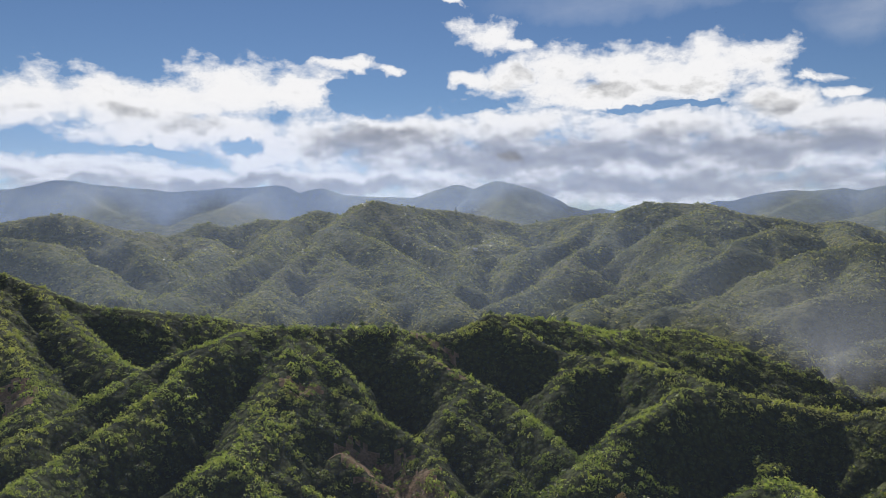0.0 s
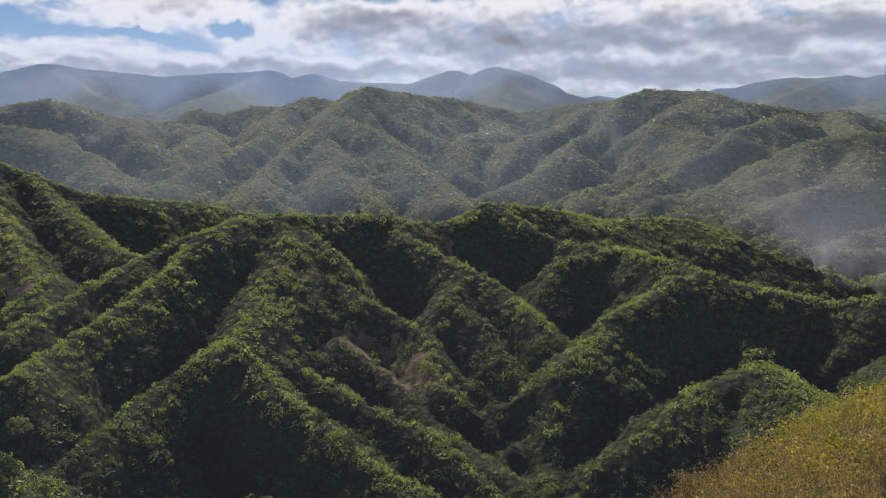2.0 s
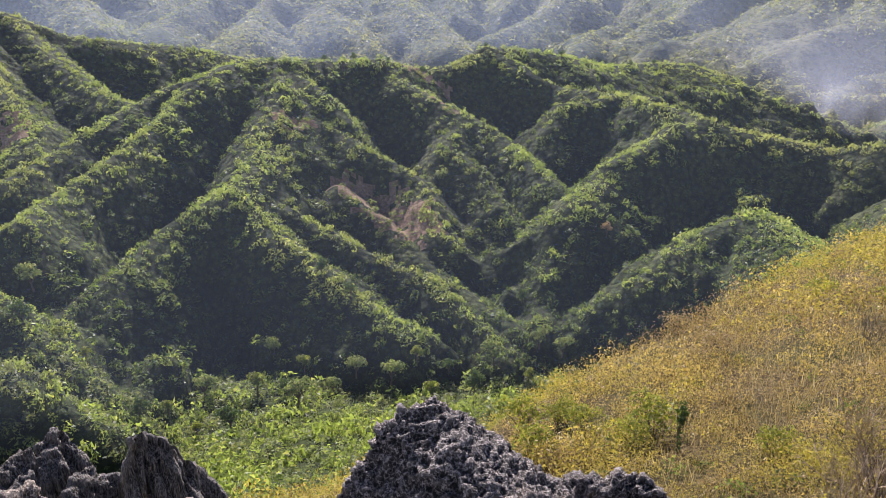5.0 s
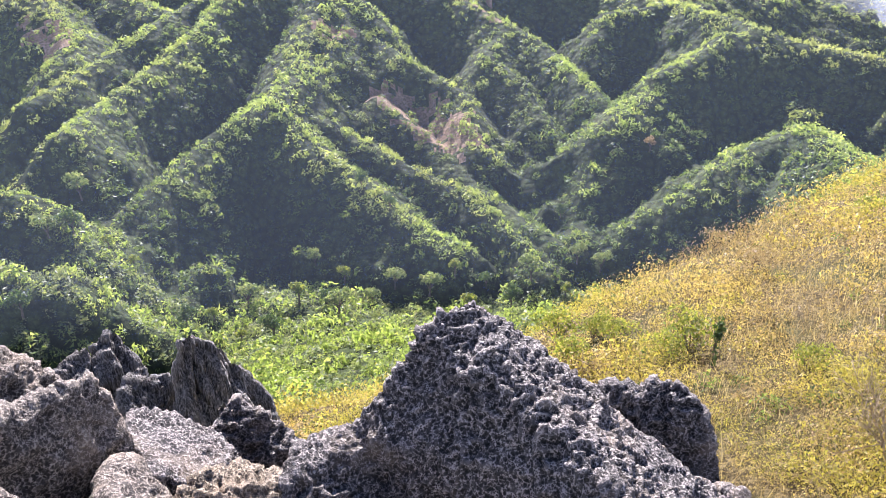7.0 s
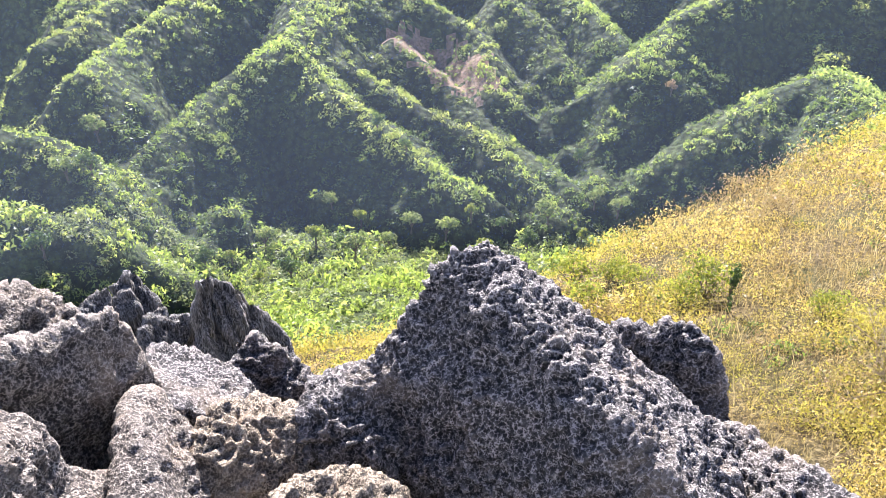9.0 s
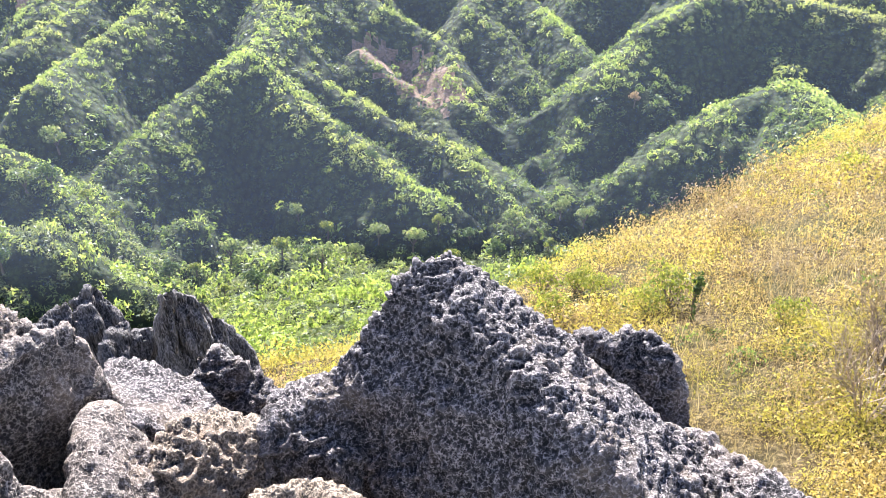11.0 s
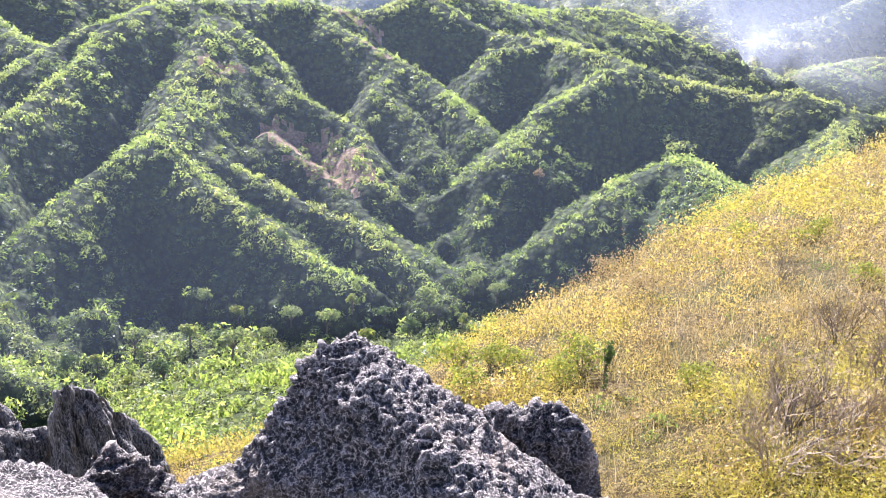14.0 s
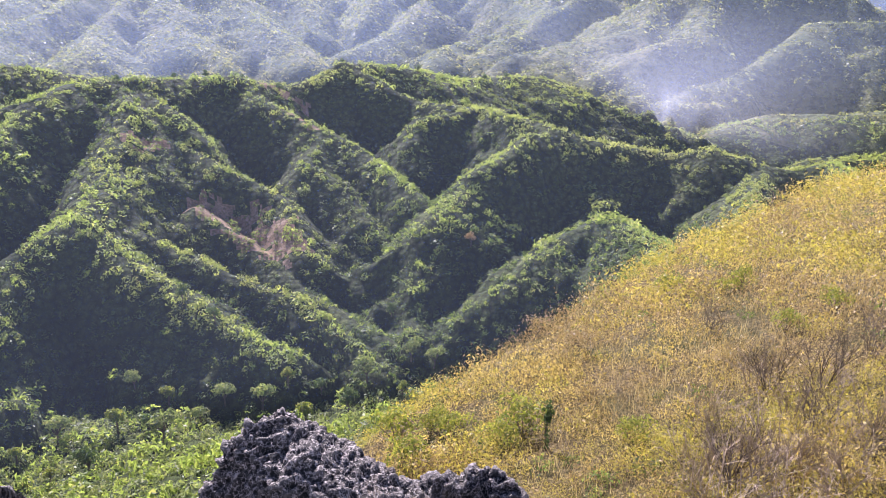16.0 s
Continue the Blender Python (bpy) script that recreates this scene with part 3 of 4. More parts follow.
CLOUDS = [(-28.4, 7.7, 5.4, 1.9), (-24.0, 8.2, 5.9, 2.5), (-19.3, 8.3, 6.3, 2.5), (-14.4, 9.1, 5.4, 2.7), (-10.4, 9.2, 3.8, 2.3), (-18.2, 6.4, 10.9, 1.5), (-23.7, 3.5, 12.6, 1.5), (-12.9, 5.0, 5.4, 2.1), (-9.2, 5.9, 4.6, 2.5), (-6.8, 11.3, 3.1, 0.7), (-3.9, 11.0, 1.0, 0.5), (3.6, 13.5, 3.3, 1.6), (5.6, 12.9, 1.7, 0.8), (0.7, 15.6, 1.3, 0.4), (1.9, 10.2, 1.9, 0.8), (4.8, 10.9, 2.5, 1.9), (8.5, 10.9, 4.6, 2.1), (13.3, 11.1, 4.6, 2.1), (18.3, 10.4, 5.0, 2.3), (21.6, 10.6, 3.3, 2.1), (12.9, 9.3, 11.7, 1.7), (-3.5, 6.1, 8.4, 2.1), (4.8, 6.7, 9.2, 1.9), (16.8, 6.5, 10.9, 1.7), (23.7, 7.9, 3.8, 1.9), (26.8, 6.6, 6.3, 1.9), (8.9, 4.4, 25.1, 2.5), (22.4, 4.7, 17.6, 2.5), (-11.7, 3.0, 29.3, 1.3), (13.0, 2.6, 29.3, 1.7), (27.1, 8.6, 1.7, 0.5), (25.4, 9.6, 2.1, 0.6)]
GREYS = [(-5.6, 5.7, 5.0, 1.7), (-1.0, 6.3, 3.8, 1.7), (4.8, 4.9, 12.6, 1.7), (14.9, 5.3, 12.6, 1.3), (24.1, 5.0, 12.6, 1.3), (16.8, 2.7, 25.1, 1.3), (4.8, 10.4, 1.7, 1.3), (11.3, 9.8, 3.8, 0.9), (19.4, 9.4, 3.3, 0.7), (23.0, 7.7, 2.9, 1.2), (-21.9, 7.8, 2.3, 0.8), (-17.9, 7.0, 3.3, 0.8), (-27.4, 3.4, 3.3, 0.8), (-15.6, 2.7, 12.6, 0.9), (-23.0, 2.4, 12.6, 0.8), (-6.8, 2.6, 8.4, 0.8)]
GAPS = [(-20.6, 5.1, 2.2, 0.4), (-14.6, 5.4, 2.1, 0.8), (15.3, 8.1, 5.0, 0.3), (-6.0, 8.5, 3.3, 1.1), (-7.2, 9.5, 2.5, 0.8), (2.3, 8.6, 2.5, 0.5)]

# unseen glowing clouds added round the rest of the horizon, to brighten shaded faces
CLOUDS += [(-62, 9, 20, 6), (66, 9, 22, 6), (-104, 15, 27, 10), (-150, 19, 30, 13), (160, 18, 34, 12), (108, 15, 28, 10)]
ca, ce = np.radians(np.linspace(-180, 180, 121)), np.radians(np.linspace(-3, 38, 19))
CA, CE = np.meshgrid(ca, ce)
sheet = np.stack([4930 * np.sin(CA) * np.cos(CE), 4930 * np.cos(CA) * np.cos(CE), 4930 * np.sin(CE)], -1).reshape(-1, 3)
cf = grid_faces(len(ce), len(ca))
clouds = mesh_np("cloud_backdrop", sheet, cf, [cloud_material()], smooth=True)
uvs = clouds.data.uv_layers.new(name="UVMap")
uvs.data.foreach_set("uv", np.degrees(np.stack([CA.ravel(), CE.ravel()], 1))[cf].astype(np.float32).ravel())
tagged(clouds, "bank of bright white and grey cumulus cloud, continued out of view to light the land", "clouds", kind="structure")


# ---- distance haze and valley mist, added as thin veils that thicken over low ground ----
def veil_material(name, colour):
    m, t, out = material(name)
    at = t.nodes.new("ShaderNodeAttribute")
    at.attribute_name = "thickness"
    co = noise_tex(t, 0.004, 4, 0.5)
    f = t.nodes.new("ShaderNodeMath")
    f.operation = "MULTIPLY"
    t.links.new(at.outputs["Fac"], f.inputs[0])
    t.links.new(ramp(t, co.outputs[0], (0.3, (0.75, 0.75, 0.75)), (0.7, (1, 1, 1))), f.inputs[1])
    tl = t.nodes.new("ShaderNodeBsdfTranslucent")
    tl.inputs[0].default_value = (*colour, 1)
    clear = t.nodes.new("ShaderNodeBsdfTransparent")
    mx = t.nodes.new("ShaderNodeMixShader")
    t.links.new(f.outputs[0], mx.inputs[0])
    t.links.new(clear.outputs[0], mx.inputs[1])
    t.links.new(tl.outputs[0], mx.inputs[2])
    t.links.new(mx.outputs[0], out.inputs[0])
    return m


HAZE, SMOKE = veil_material("valley_haze", (0.42, 0.52, 0.72)), veil_material("smoke", (0.7, 0.75, 0.85))
BLUE_HAZE = veil_material("far_blue_haze", (0.26, 0.37, 0.66))


def haze_veil(r, strong, low, high, soft, top, mid=None, wide=1.0, mat=HAZE):
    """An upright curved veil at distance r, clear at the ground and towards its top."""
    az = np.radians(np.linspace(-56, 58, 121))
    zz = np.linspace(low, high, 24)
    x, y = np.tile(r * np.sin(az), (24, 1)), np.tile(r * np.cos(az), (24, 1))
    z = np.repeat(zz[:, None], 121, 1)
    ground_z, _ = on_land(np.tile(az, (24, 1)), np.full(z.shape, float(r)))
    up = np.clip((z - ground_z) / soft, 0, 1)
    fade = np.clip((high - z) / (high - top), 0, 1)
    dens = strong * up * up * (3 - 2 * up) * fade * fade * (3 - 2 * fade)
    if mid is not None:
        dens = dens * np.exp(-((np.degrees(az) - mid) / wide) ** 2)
    ob = mesh_np("haze_veil", np.stack([x, y, z], -1).reshape(-1, 3), grid_faces(24, 121), [mat], smooth=True)
    ob.data.attributes.new("thickness", "FLOAT", "POINT").data.foreach_set("value", dens.astype(np.float32).ravel())
    return tagged(ob, "thin blue veil added for distance haze and mist between the ridges", "mist", "valley mist", "stuff")


# the 180 m veil is added as lens glare over the near hills
for row in ((180, 0.024, -170, 60, 30, -40), (740, 0.07, -230, 90, 60, -80), (1080, 0.055, -260, 120, 60, -90), (1450, 0.06, -280, 200, 70, -70), (2250, 0.15, -300, 260, 120, 60), (3300, 0.34, -300, 520, 90, 260, None, 1.0, BLUE_HAZE), (650, 0.12, -200, 0, 30, -95, 28, 9.0, SMOKE)):
    haze_veil(*row)


def smoke_plume(x, y, width, height):
    """Pale smoke that drifts up from the valley in three thin sheets."""
    ob = new("smoke_plume")
    z0 = float(on_land(np.array([math.atan2(x, y)]), np.array([math.hypot(x, y)]))[0][0])
    for k in range(3):
        u, w = np.meshgrid(np.linspace(-1, 1, 33), np.linspace(0, 1, 25))
        lean = 0.5 * w + 0.12 * np.sin(5 * w + k)
        px = x + width * (u * (0.25 + 0.75 * w) - lean * 0.9) + 9 * (k - 1)
        py = np.full(u.shape, y + 12.0 * (k - 1))
        pz = z0 - 4 + height * w
        wisp = np.clip(0.55 + 1.1 * fbm(u * 2.2 + k * 7, w * 3 - 2 * u, 0, 4, 91 + k), 0, 1)
        dens = 0.15 * np.exp(-(u / 0.55) ** 2) * np.minimum(w * 4, 1) * (1 - w) ** 1.5 * wisp
        sheet_ob = mesh_np("smoke_sheet", np.stack([px, py, pz], -1).reshape(-1, 3), grid_faces(25, 33), [SMOKE], smooth=True)
        sheet_ob.data.attributes.new("thickness", "FLOAT", "POINT").data.foreach_set("value", dens.astype(np.float32).ravel())
        sheet_ob.parent = ob
    return tagged(ob, "pale smoke drifting up from the valley", "smoke", kind="stuff")


smoke_plume(332, 639, 62, 62)


# ---- rocks on the crag ----
def stone(name, label, mat, tops, base, voxel, relief, seed, spread_out=1.12, category="rock", group="limestone rocks"):
    """A rock from angular blocks grown together; each block is the hull of its corners and of a wider foot below."""
    bm = bmesh.new()
    for corners in tops:
        p = np.array(corners, float)
        foot = p[:, :2].mean(0) + (p[:, :2] - p[:, :2].mean(0)) * spread_out
        vs = [bm.verts.new(c) for c in corners] + [bm.verts.new((fx, fy, base)) for fx, fy in foot]
        hull = bmesh.ops.convex_hull(bm, input=vs)
        loose = {v for v in hull["geom_interior"] + hull["geom_unused"] if isinstance(v, bmesh.types.BMVert)}
        bmesh.ops.delete(bm, geom=list(loose), context="VERTS")
    rough = bpy.data.meshes.new(name)
    bm.to_mesh(rough)
    bm.free()
    ob = new(name, rough)
    grown = ob.modifiers.new("grown", "REMESH")
    grown.mode, grown.voxel_size = "VOXEL", voxel
    me = bpy.data.meshes.new_from_object(ob.evaluated_get(bpy.context.evaluated_depsgraph_get()))
    ob.modifiers.remove(grown)
    ob.data = me
    bpy.data.meshes.remove(rough)
    n = len(me.vertices)
    P, N = np.empty(n * 3, np.float32), np.empty(n * 3, np.float32)
    me.vertices.foreach_get("co", P)
    me.vertices.foreach_get("normal", N)
    P, N = P.reshape(-1, 3).astype(float), N.reshape(-1, 3).astype(float)
    P = P + N * relief(P, N, seed)[:, None]
    me.vertices.foreach_set("co", P.astype(np.float32).ravel())
    me.polygons.foreach_set("use_smooth", np.ones(len(me.polygons), bool))
    me.materials.clear()
    me.materials.append(mat)
    me.update()
    return tagged(ob, label, category, group)


def crag_rock(name, label, mat, spines, az0, az1, r0, r1, dstep, rstep, floor, pits, seed, spread_out=1.0):
    """A rock as the upper hull of its crests. Each crest: flank slope, width, steeper slope past it, line."""
    az = np.radians(np.arange(az0, az1, dstep))
    rr = np.arange(r0, r1, rstep)
    x, y = (rr[:, None] * np.sin(az)).ravel(), (rr[:, None] * np.cos(az)).ravel()
    z = np.full(x.shape, -1e3)
    lump = 0.16 * fbm(x * pits[0], y * pits[0], 0, 3, seed)
    for s1, width, s2, line in spines:
        line = np.array(line, float)
        for a, b in zip(line[:-1], line[1:]):
            d = b - a
            s = np.clip(((x - a[0]) * d[0] + (y - a[1]) * d[1]) / (d[0] ** 2 + d[1] ** 2), 0, 1)
            away = np.hypot(x - a[0] - s * d[0], y - a[1] - s * d[1])
            away = away * (1 + lump)
            lee = np.hypot(x, y) > np.hypot(a[0] + s * d[0], a[1] + s * d[1])
            z = np.maximum(z, a[2] + s * d[2] - np.where(lee, max(s1, 1.7), s1) * away - s2 * np.maximum(0, away - width))
    # every flank runs out to the foot of the rock
    A, R0 = np.meshgrid(az, rr)
    rim = np.minimum(np.minimum(A - az[0], az[-1] - A) * R0 if az1 - az0 < 300 else 9.0, np.minimum(R0 - rr[0] if r0 > 0.5 else 9.0, rr[-1] - R0)).ravel()
    z = np.maximum(z - 14 * np.maximum(0, 0.25 * spread_out - rim), floor)
    shape = (len(rr), len(az))
    Z = z.reshape(shape)
    X, Y = x.reshape(shape), y.reshape(shape)
    V = np.stack([X, Y, Z], -1)
    n = np.cross(np.gradient(V, axis=1), np.gradient(V, axis=0))
    n /= np.linalg.norm(n, axis=-1, keepdims=True) + 1e-9
    n *= np.sign(n[..., 2:3] + 1e-9)
    P = V.reshape(-1, 3)
    move = np.zeros(len(P))
    squash = np.array((1, 1, pits[3])) if len(pits) > 3 else 1.0
    for scale, depth in pits[1]:
        q = P * squash + 0.25 / scale * np.stack([fbm(*(P.T * scale * 0.8), 2, seed + k) for k in (1, 2, 3)], 1)
        w = worley(q, scale, seed + int(scale))
        move += depth * (np.clip(w / 0.62, 0, 1.15) ** 2 - 0.55)
    move += pits[2] * fbm(*(P.T * pits[0] * 2.3), 5, seed + 50, 0.6)
    P = P + n.reshape(-1, 3) * move[:, None]
    f = grid_faces(*shape)
    keep = (z.reshape(-1)[f] > floor + 1e-4).any(1)
    f = f[keep]
    used, inv = np.unique(f, return_inverse=True)
    ob = mesh_np(name, P[used], inv.reshape(f.shape)[:, ::-1], [mat], smooth=True)
    return tagged(ob, label, "rock", "limestone rocks")


def karst(P, N, seed):
    """Lumps, solution hollows and a honeycomb of pits, deepest where rain runs."""
    move = 0.06 * fbm(*(P.T * 2.4), 3, seed) + 0.03 * fbm(*(P.T * 5.5), 3, seed + 4) + 0.013 * (1 - 2 * np.abs(fbm(*(P.T * 8.0), 4, seed + 9)))
    some = np.clip(0.8 + 0.9 * fbm(*(P.T * 3.1), 2, seed + 30), 0.3, 1.4)
    for scale, depth in ((9.0, 0.014), (19.0, 0.026), (36.0, 0.023)):
        q = P + 0.35 / scale * np.stack([fbm(*(P.T * scale * 0.8), 2, seed + k) for k in (1, 2, 3)], 1)
        move += some * depth * (np.clip(worley(q, scale, seed + int(scale)) / 0.58, 0, 1.15) ** 1.6 - 0.6)
    return move


def ribbed(P, N, seed):
    """Upright solution flutes that fan out downwards, and a few cracks."""
    ux, uy = P[:, 0] + 0.22 * P[:, 2], P[:, 1] - 0.1 * P[:, 2]
    move = 0.10 * fbm(*(P.T * 0.6), 3, seed)
    for scale, depth in ((1.2, 0.12), (3.2, 0.11), (6.5, 0.08)):
        rib = np.abs(fbm(ux * scale, uy * scale, P[:, 2] * scale * 0.10, 2, seed + int(scale * 3)))
        move += depth * (np.minimum(rib * 3.2, 1.0) - 0.7)
    return move + 0.03 * fbm(*(P.T * 3.5), 3, seed + 5)


stone("limestone_rock", "tall pointed pitted grey limestone rock, worn crest lightened like a lit edge", ROCK, [
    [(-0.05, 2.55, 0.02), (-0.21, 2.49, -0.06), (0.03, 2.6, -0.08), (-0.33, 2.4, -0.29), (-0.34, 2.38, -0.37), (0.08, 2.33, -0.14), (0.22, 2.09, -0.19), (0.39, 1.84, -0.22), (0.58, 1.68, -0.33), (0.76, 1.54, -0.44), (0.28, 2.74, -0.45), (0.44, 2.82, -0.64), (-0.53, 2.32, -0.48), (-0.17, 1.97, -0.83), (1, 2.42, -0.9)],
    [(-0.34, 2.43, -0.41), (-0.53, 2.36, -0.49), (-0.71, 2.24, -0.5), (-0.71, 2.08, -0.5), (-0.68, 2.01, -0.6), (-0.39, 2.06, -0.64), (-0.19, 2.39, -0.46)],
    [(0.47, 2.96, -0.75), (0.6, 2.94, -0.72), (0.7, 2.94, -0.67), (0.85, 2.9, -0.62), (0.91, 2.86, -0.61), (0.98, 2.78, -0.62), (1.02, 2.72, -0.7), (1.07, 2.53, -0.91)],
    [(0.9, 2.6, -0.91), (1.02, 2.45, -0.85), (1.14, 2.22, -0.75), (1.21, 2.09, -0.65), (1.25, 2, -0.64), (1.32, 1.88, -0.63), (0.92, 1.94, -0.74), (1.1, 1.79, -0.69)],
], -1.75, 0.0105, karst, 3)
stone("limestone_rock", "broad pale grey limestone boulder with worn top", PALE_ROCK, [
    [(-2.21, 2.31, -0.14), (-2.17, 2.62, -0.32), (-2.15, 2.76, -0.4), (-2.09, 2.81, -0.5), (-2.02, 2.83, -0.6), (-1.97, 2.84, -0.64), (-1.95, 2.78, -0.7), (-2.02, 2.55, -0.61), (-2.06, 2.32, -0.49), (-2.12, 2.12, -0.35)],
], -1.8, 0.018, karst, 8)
stone("limestone_rock", "angular grey limestone boulder with a sharp edge lightened as if lit", PALE_ROCK, [
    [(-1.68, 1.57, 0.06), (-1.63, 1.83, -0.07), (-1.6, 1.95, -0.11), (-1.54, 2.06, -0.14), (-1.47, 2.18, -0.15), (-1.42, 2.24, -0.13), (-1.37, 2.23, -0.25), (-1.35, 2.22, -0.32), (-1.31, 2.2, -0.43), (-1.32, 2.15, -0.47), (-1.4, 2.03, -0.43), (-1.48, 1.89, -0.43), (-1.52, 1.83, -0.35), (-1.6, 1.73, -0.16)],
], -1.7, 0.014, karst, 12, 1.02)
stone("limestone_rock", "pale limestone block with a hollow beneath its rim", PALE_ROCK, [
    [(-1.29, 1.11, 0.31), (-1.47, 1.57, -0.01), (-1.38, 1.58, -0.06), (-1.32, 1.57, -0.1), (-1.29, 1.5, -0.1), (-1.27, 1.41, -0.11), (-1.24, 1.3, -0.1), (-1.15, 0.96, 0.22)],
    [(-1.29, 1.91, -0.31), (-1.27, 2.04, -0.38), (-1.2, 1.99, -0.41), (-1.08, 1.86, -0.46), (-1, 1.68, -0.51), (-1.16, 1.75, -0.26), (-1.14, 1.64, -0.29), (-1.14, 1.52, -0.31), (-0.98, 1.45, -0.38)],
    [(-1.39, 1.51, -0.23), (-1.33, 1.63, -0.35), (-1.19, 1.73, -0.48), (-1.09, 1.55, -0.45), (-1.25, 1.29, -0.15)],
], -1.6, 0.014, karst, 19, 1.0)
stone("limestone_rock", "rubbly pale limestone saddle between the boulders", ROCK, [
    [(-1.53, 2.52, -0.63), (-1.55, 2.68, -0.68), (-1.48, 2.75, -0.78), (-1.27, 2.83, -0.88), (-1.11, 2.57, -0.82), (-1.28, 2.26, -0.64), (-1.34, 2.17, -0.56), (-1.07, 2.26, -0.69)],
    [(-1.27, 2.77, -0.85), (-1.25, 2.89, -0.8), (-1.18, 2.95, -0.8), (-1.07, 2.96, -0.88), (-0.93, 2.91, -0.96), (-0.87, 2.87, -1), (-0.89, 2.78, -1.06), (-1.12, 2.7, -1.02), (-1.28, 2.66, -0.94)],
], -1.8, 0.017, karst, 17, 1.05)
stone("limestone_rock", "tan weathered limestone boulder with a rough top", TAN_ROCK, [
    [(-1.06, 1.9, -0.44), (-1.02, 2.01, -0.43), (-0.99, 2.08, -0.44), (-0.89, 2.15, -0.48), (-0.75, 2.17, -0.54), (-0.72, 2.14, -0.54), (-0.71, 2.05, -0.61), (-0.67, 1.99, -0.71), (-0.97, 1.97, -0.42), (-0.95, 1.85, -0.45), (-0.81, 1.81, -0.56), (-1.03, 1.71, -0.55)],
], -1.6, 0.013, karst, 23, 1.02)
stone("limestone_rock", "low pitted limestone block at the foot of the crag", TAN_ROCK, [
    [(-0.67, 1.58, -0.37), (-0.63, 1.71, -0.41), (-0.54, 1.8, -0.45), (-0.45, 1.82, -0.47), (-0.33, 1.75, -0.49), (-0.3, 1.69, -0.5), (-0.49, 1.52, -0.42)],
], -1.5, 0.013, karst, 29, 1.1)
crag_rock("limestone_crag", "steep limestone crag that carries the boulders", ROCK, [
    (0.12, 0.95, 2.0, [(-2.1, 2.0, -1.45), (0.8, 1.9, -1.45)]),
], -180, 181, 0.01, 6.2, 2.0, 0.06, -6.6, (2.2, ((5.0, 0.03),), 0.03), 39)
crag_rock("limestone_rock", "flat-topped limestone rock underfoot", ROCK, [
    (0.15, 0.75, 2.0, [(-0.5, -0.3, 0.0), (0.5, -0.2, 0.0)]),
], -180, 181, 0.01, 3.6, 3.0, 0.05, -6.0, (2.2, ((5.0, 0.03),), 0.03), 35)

def pinnacle(label, slabs, seed):
    """A fluted pinnacle of upright slabs, parted by cracks."""
    ob = new("rock_pinnacle")
    for k, corners in enumerate(slabs):
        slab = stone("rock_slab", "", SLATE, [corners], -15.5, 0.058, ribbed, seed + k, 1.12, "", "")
        slab.parent = ob
    return tagged(ob, label, "rock", "rock pinnacles")


pinnacle("dark grey ribbed limestone pinnacle leaning over scrub", [
    [(-6.49, 12.63, -9.15), (-6.35, 12.93, -8.38), (-6.23, 13.2, -7.71), (-6.18, 13.45, -7.68), (-6.03, 13.51, -7.69), (-5.9, 13.02, -8.43), (-5.97, 12.55, -9.3)],
    [(-6.12, 13.59, -7.76), (-5.96, 13.87, -7.95), (-5.7, 13.88, -8.12), (-5.47, 13.43, -8.72), (-5.36, 12.93, -9.59), (-5.95, 12.67, -9.4)],
    [(-5.9, 14.01, -8.1), (-5.63, 14.12, -8.47), (-5.28, 14.04, -8.93), (-4.99, 13.72, -9.57), (-4.83, 13.35, -9.92), (-5.48, 12.99, -9.65)],
    [(-5.52, 14.38, -9.07), (-5.27, 14.36, -9.44), (-4.79, 14.22, -9.99), (-4.45, 14.01, -10.46), (-5.14, 13.45, -10.02)],
], 41)
pinnacle("jagged dark limestone pinnacle split by cracks", [
    [(-9.25, 13.06, -8.4), (-8.97, 13.37, -8.34), (-8.54, 13.77, -8.14), (-8.44, 13.71, -8.29), (-8.28, 13.22, -8.67), (-8.49, 12.73, -8.62), (-9.05, 12.33, -8.63)],
    [(-8.61, 13.84, -8.38), (-8.45, 14.17, -8.23), (-8.29, 14.27, -8.13), (-8.15, 14, -8.6), (-7.87, 13.58, -8.93), (-8.22, 13.14, -8.84)],
    [(-8.35, 14.35, -8.22), (-8.19, 14.44, -8.21), (-7.92, 14.25, -8.67), (-7.72, 14.24, -8.86), (-7.59, 14.09, -9.05), (-7.92, 13.67, -8.99)],
], 46)
pinnacle("low dark limestone block between two pinnacles", [
    [(-7.56, 12.95, -8.67), (-7.43, 13.26, -8.59), (-7.26, 13.58, -8.51), (-7.12, 13.43, -8.6), (-6.99, 12.59, -9.22), (-7.38, 12.48, -8.91)],
    [(-7.17, 13.4, -8.77), (-6.97, 13.62, -8.79), (-6.66, 13.55, -8.86), (-6.62, 12.79, -9.53), (-7.02, 12.58, -9.37)],
], 52)


# ---- growth ----
rng = np.random.default_rng(4)


def clump_shapes(kinds, quads, leaf, seed):
    """A few round-topped clumps of leaf cards, unit radius."""
    g = np.random.default_rng(seed)
    d = g.normal(size=(kinds, quads, 3))
    d[..., 2] = np.abs(d[..., 2]) * 0.9 - 0.15
    d /= np.linalg.norm(d, axis=-1, keepdims=True)
    c = d * g.uniform(0.55, 1.0, (kinds, quads, 1))
    n = d + 0.7 * g.normal(size=d.shape)
    n /= np.linalg.norm(n, axis=-1, keepdims=True)
    a = np.cross(n, g.normal(size=d.shape))
    a /= np.linalg.norm(a, axis=-1, keepdims=True)
    b = np.cross(n, a)
    s = leaf * g.uniform(0.6, 1.3, (kinds, quads, 1))
    corners = [c + s * (a * u + b * v) + n * 0.25 * s * w for u, v, w in ((-1, -0.2, -1), (0.1, -0.75, 0.6), (1, 0.15, -1), (-0.1, 0.8, 0.6))]
    return np.stack(corners, 2)


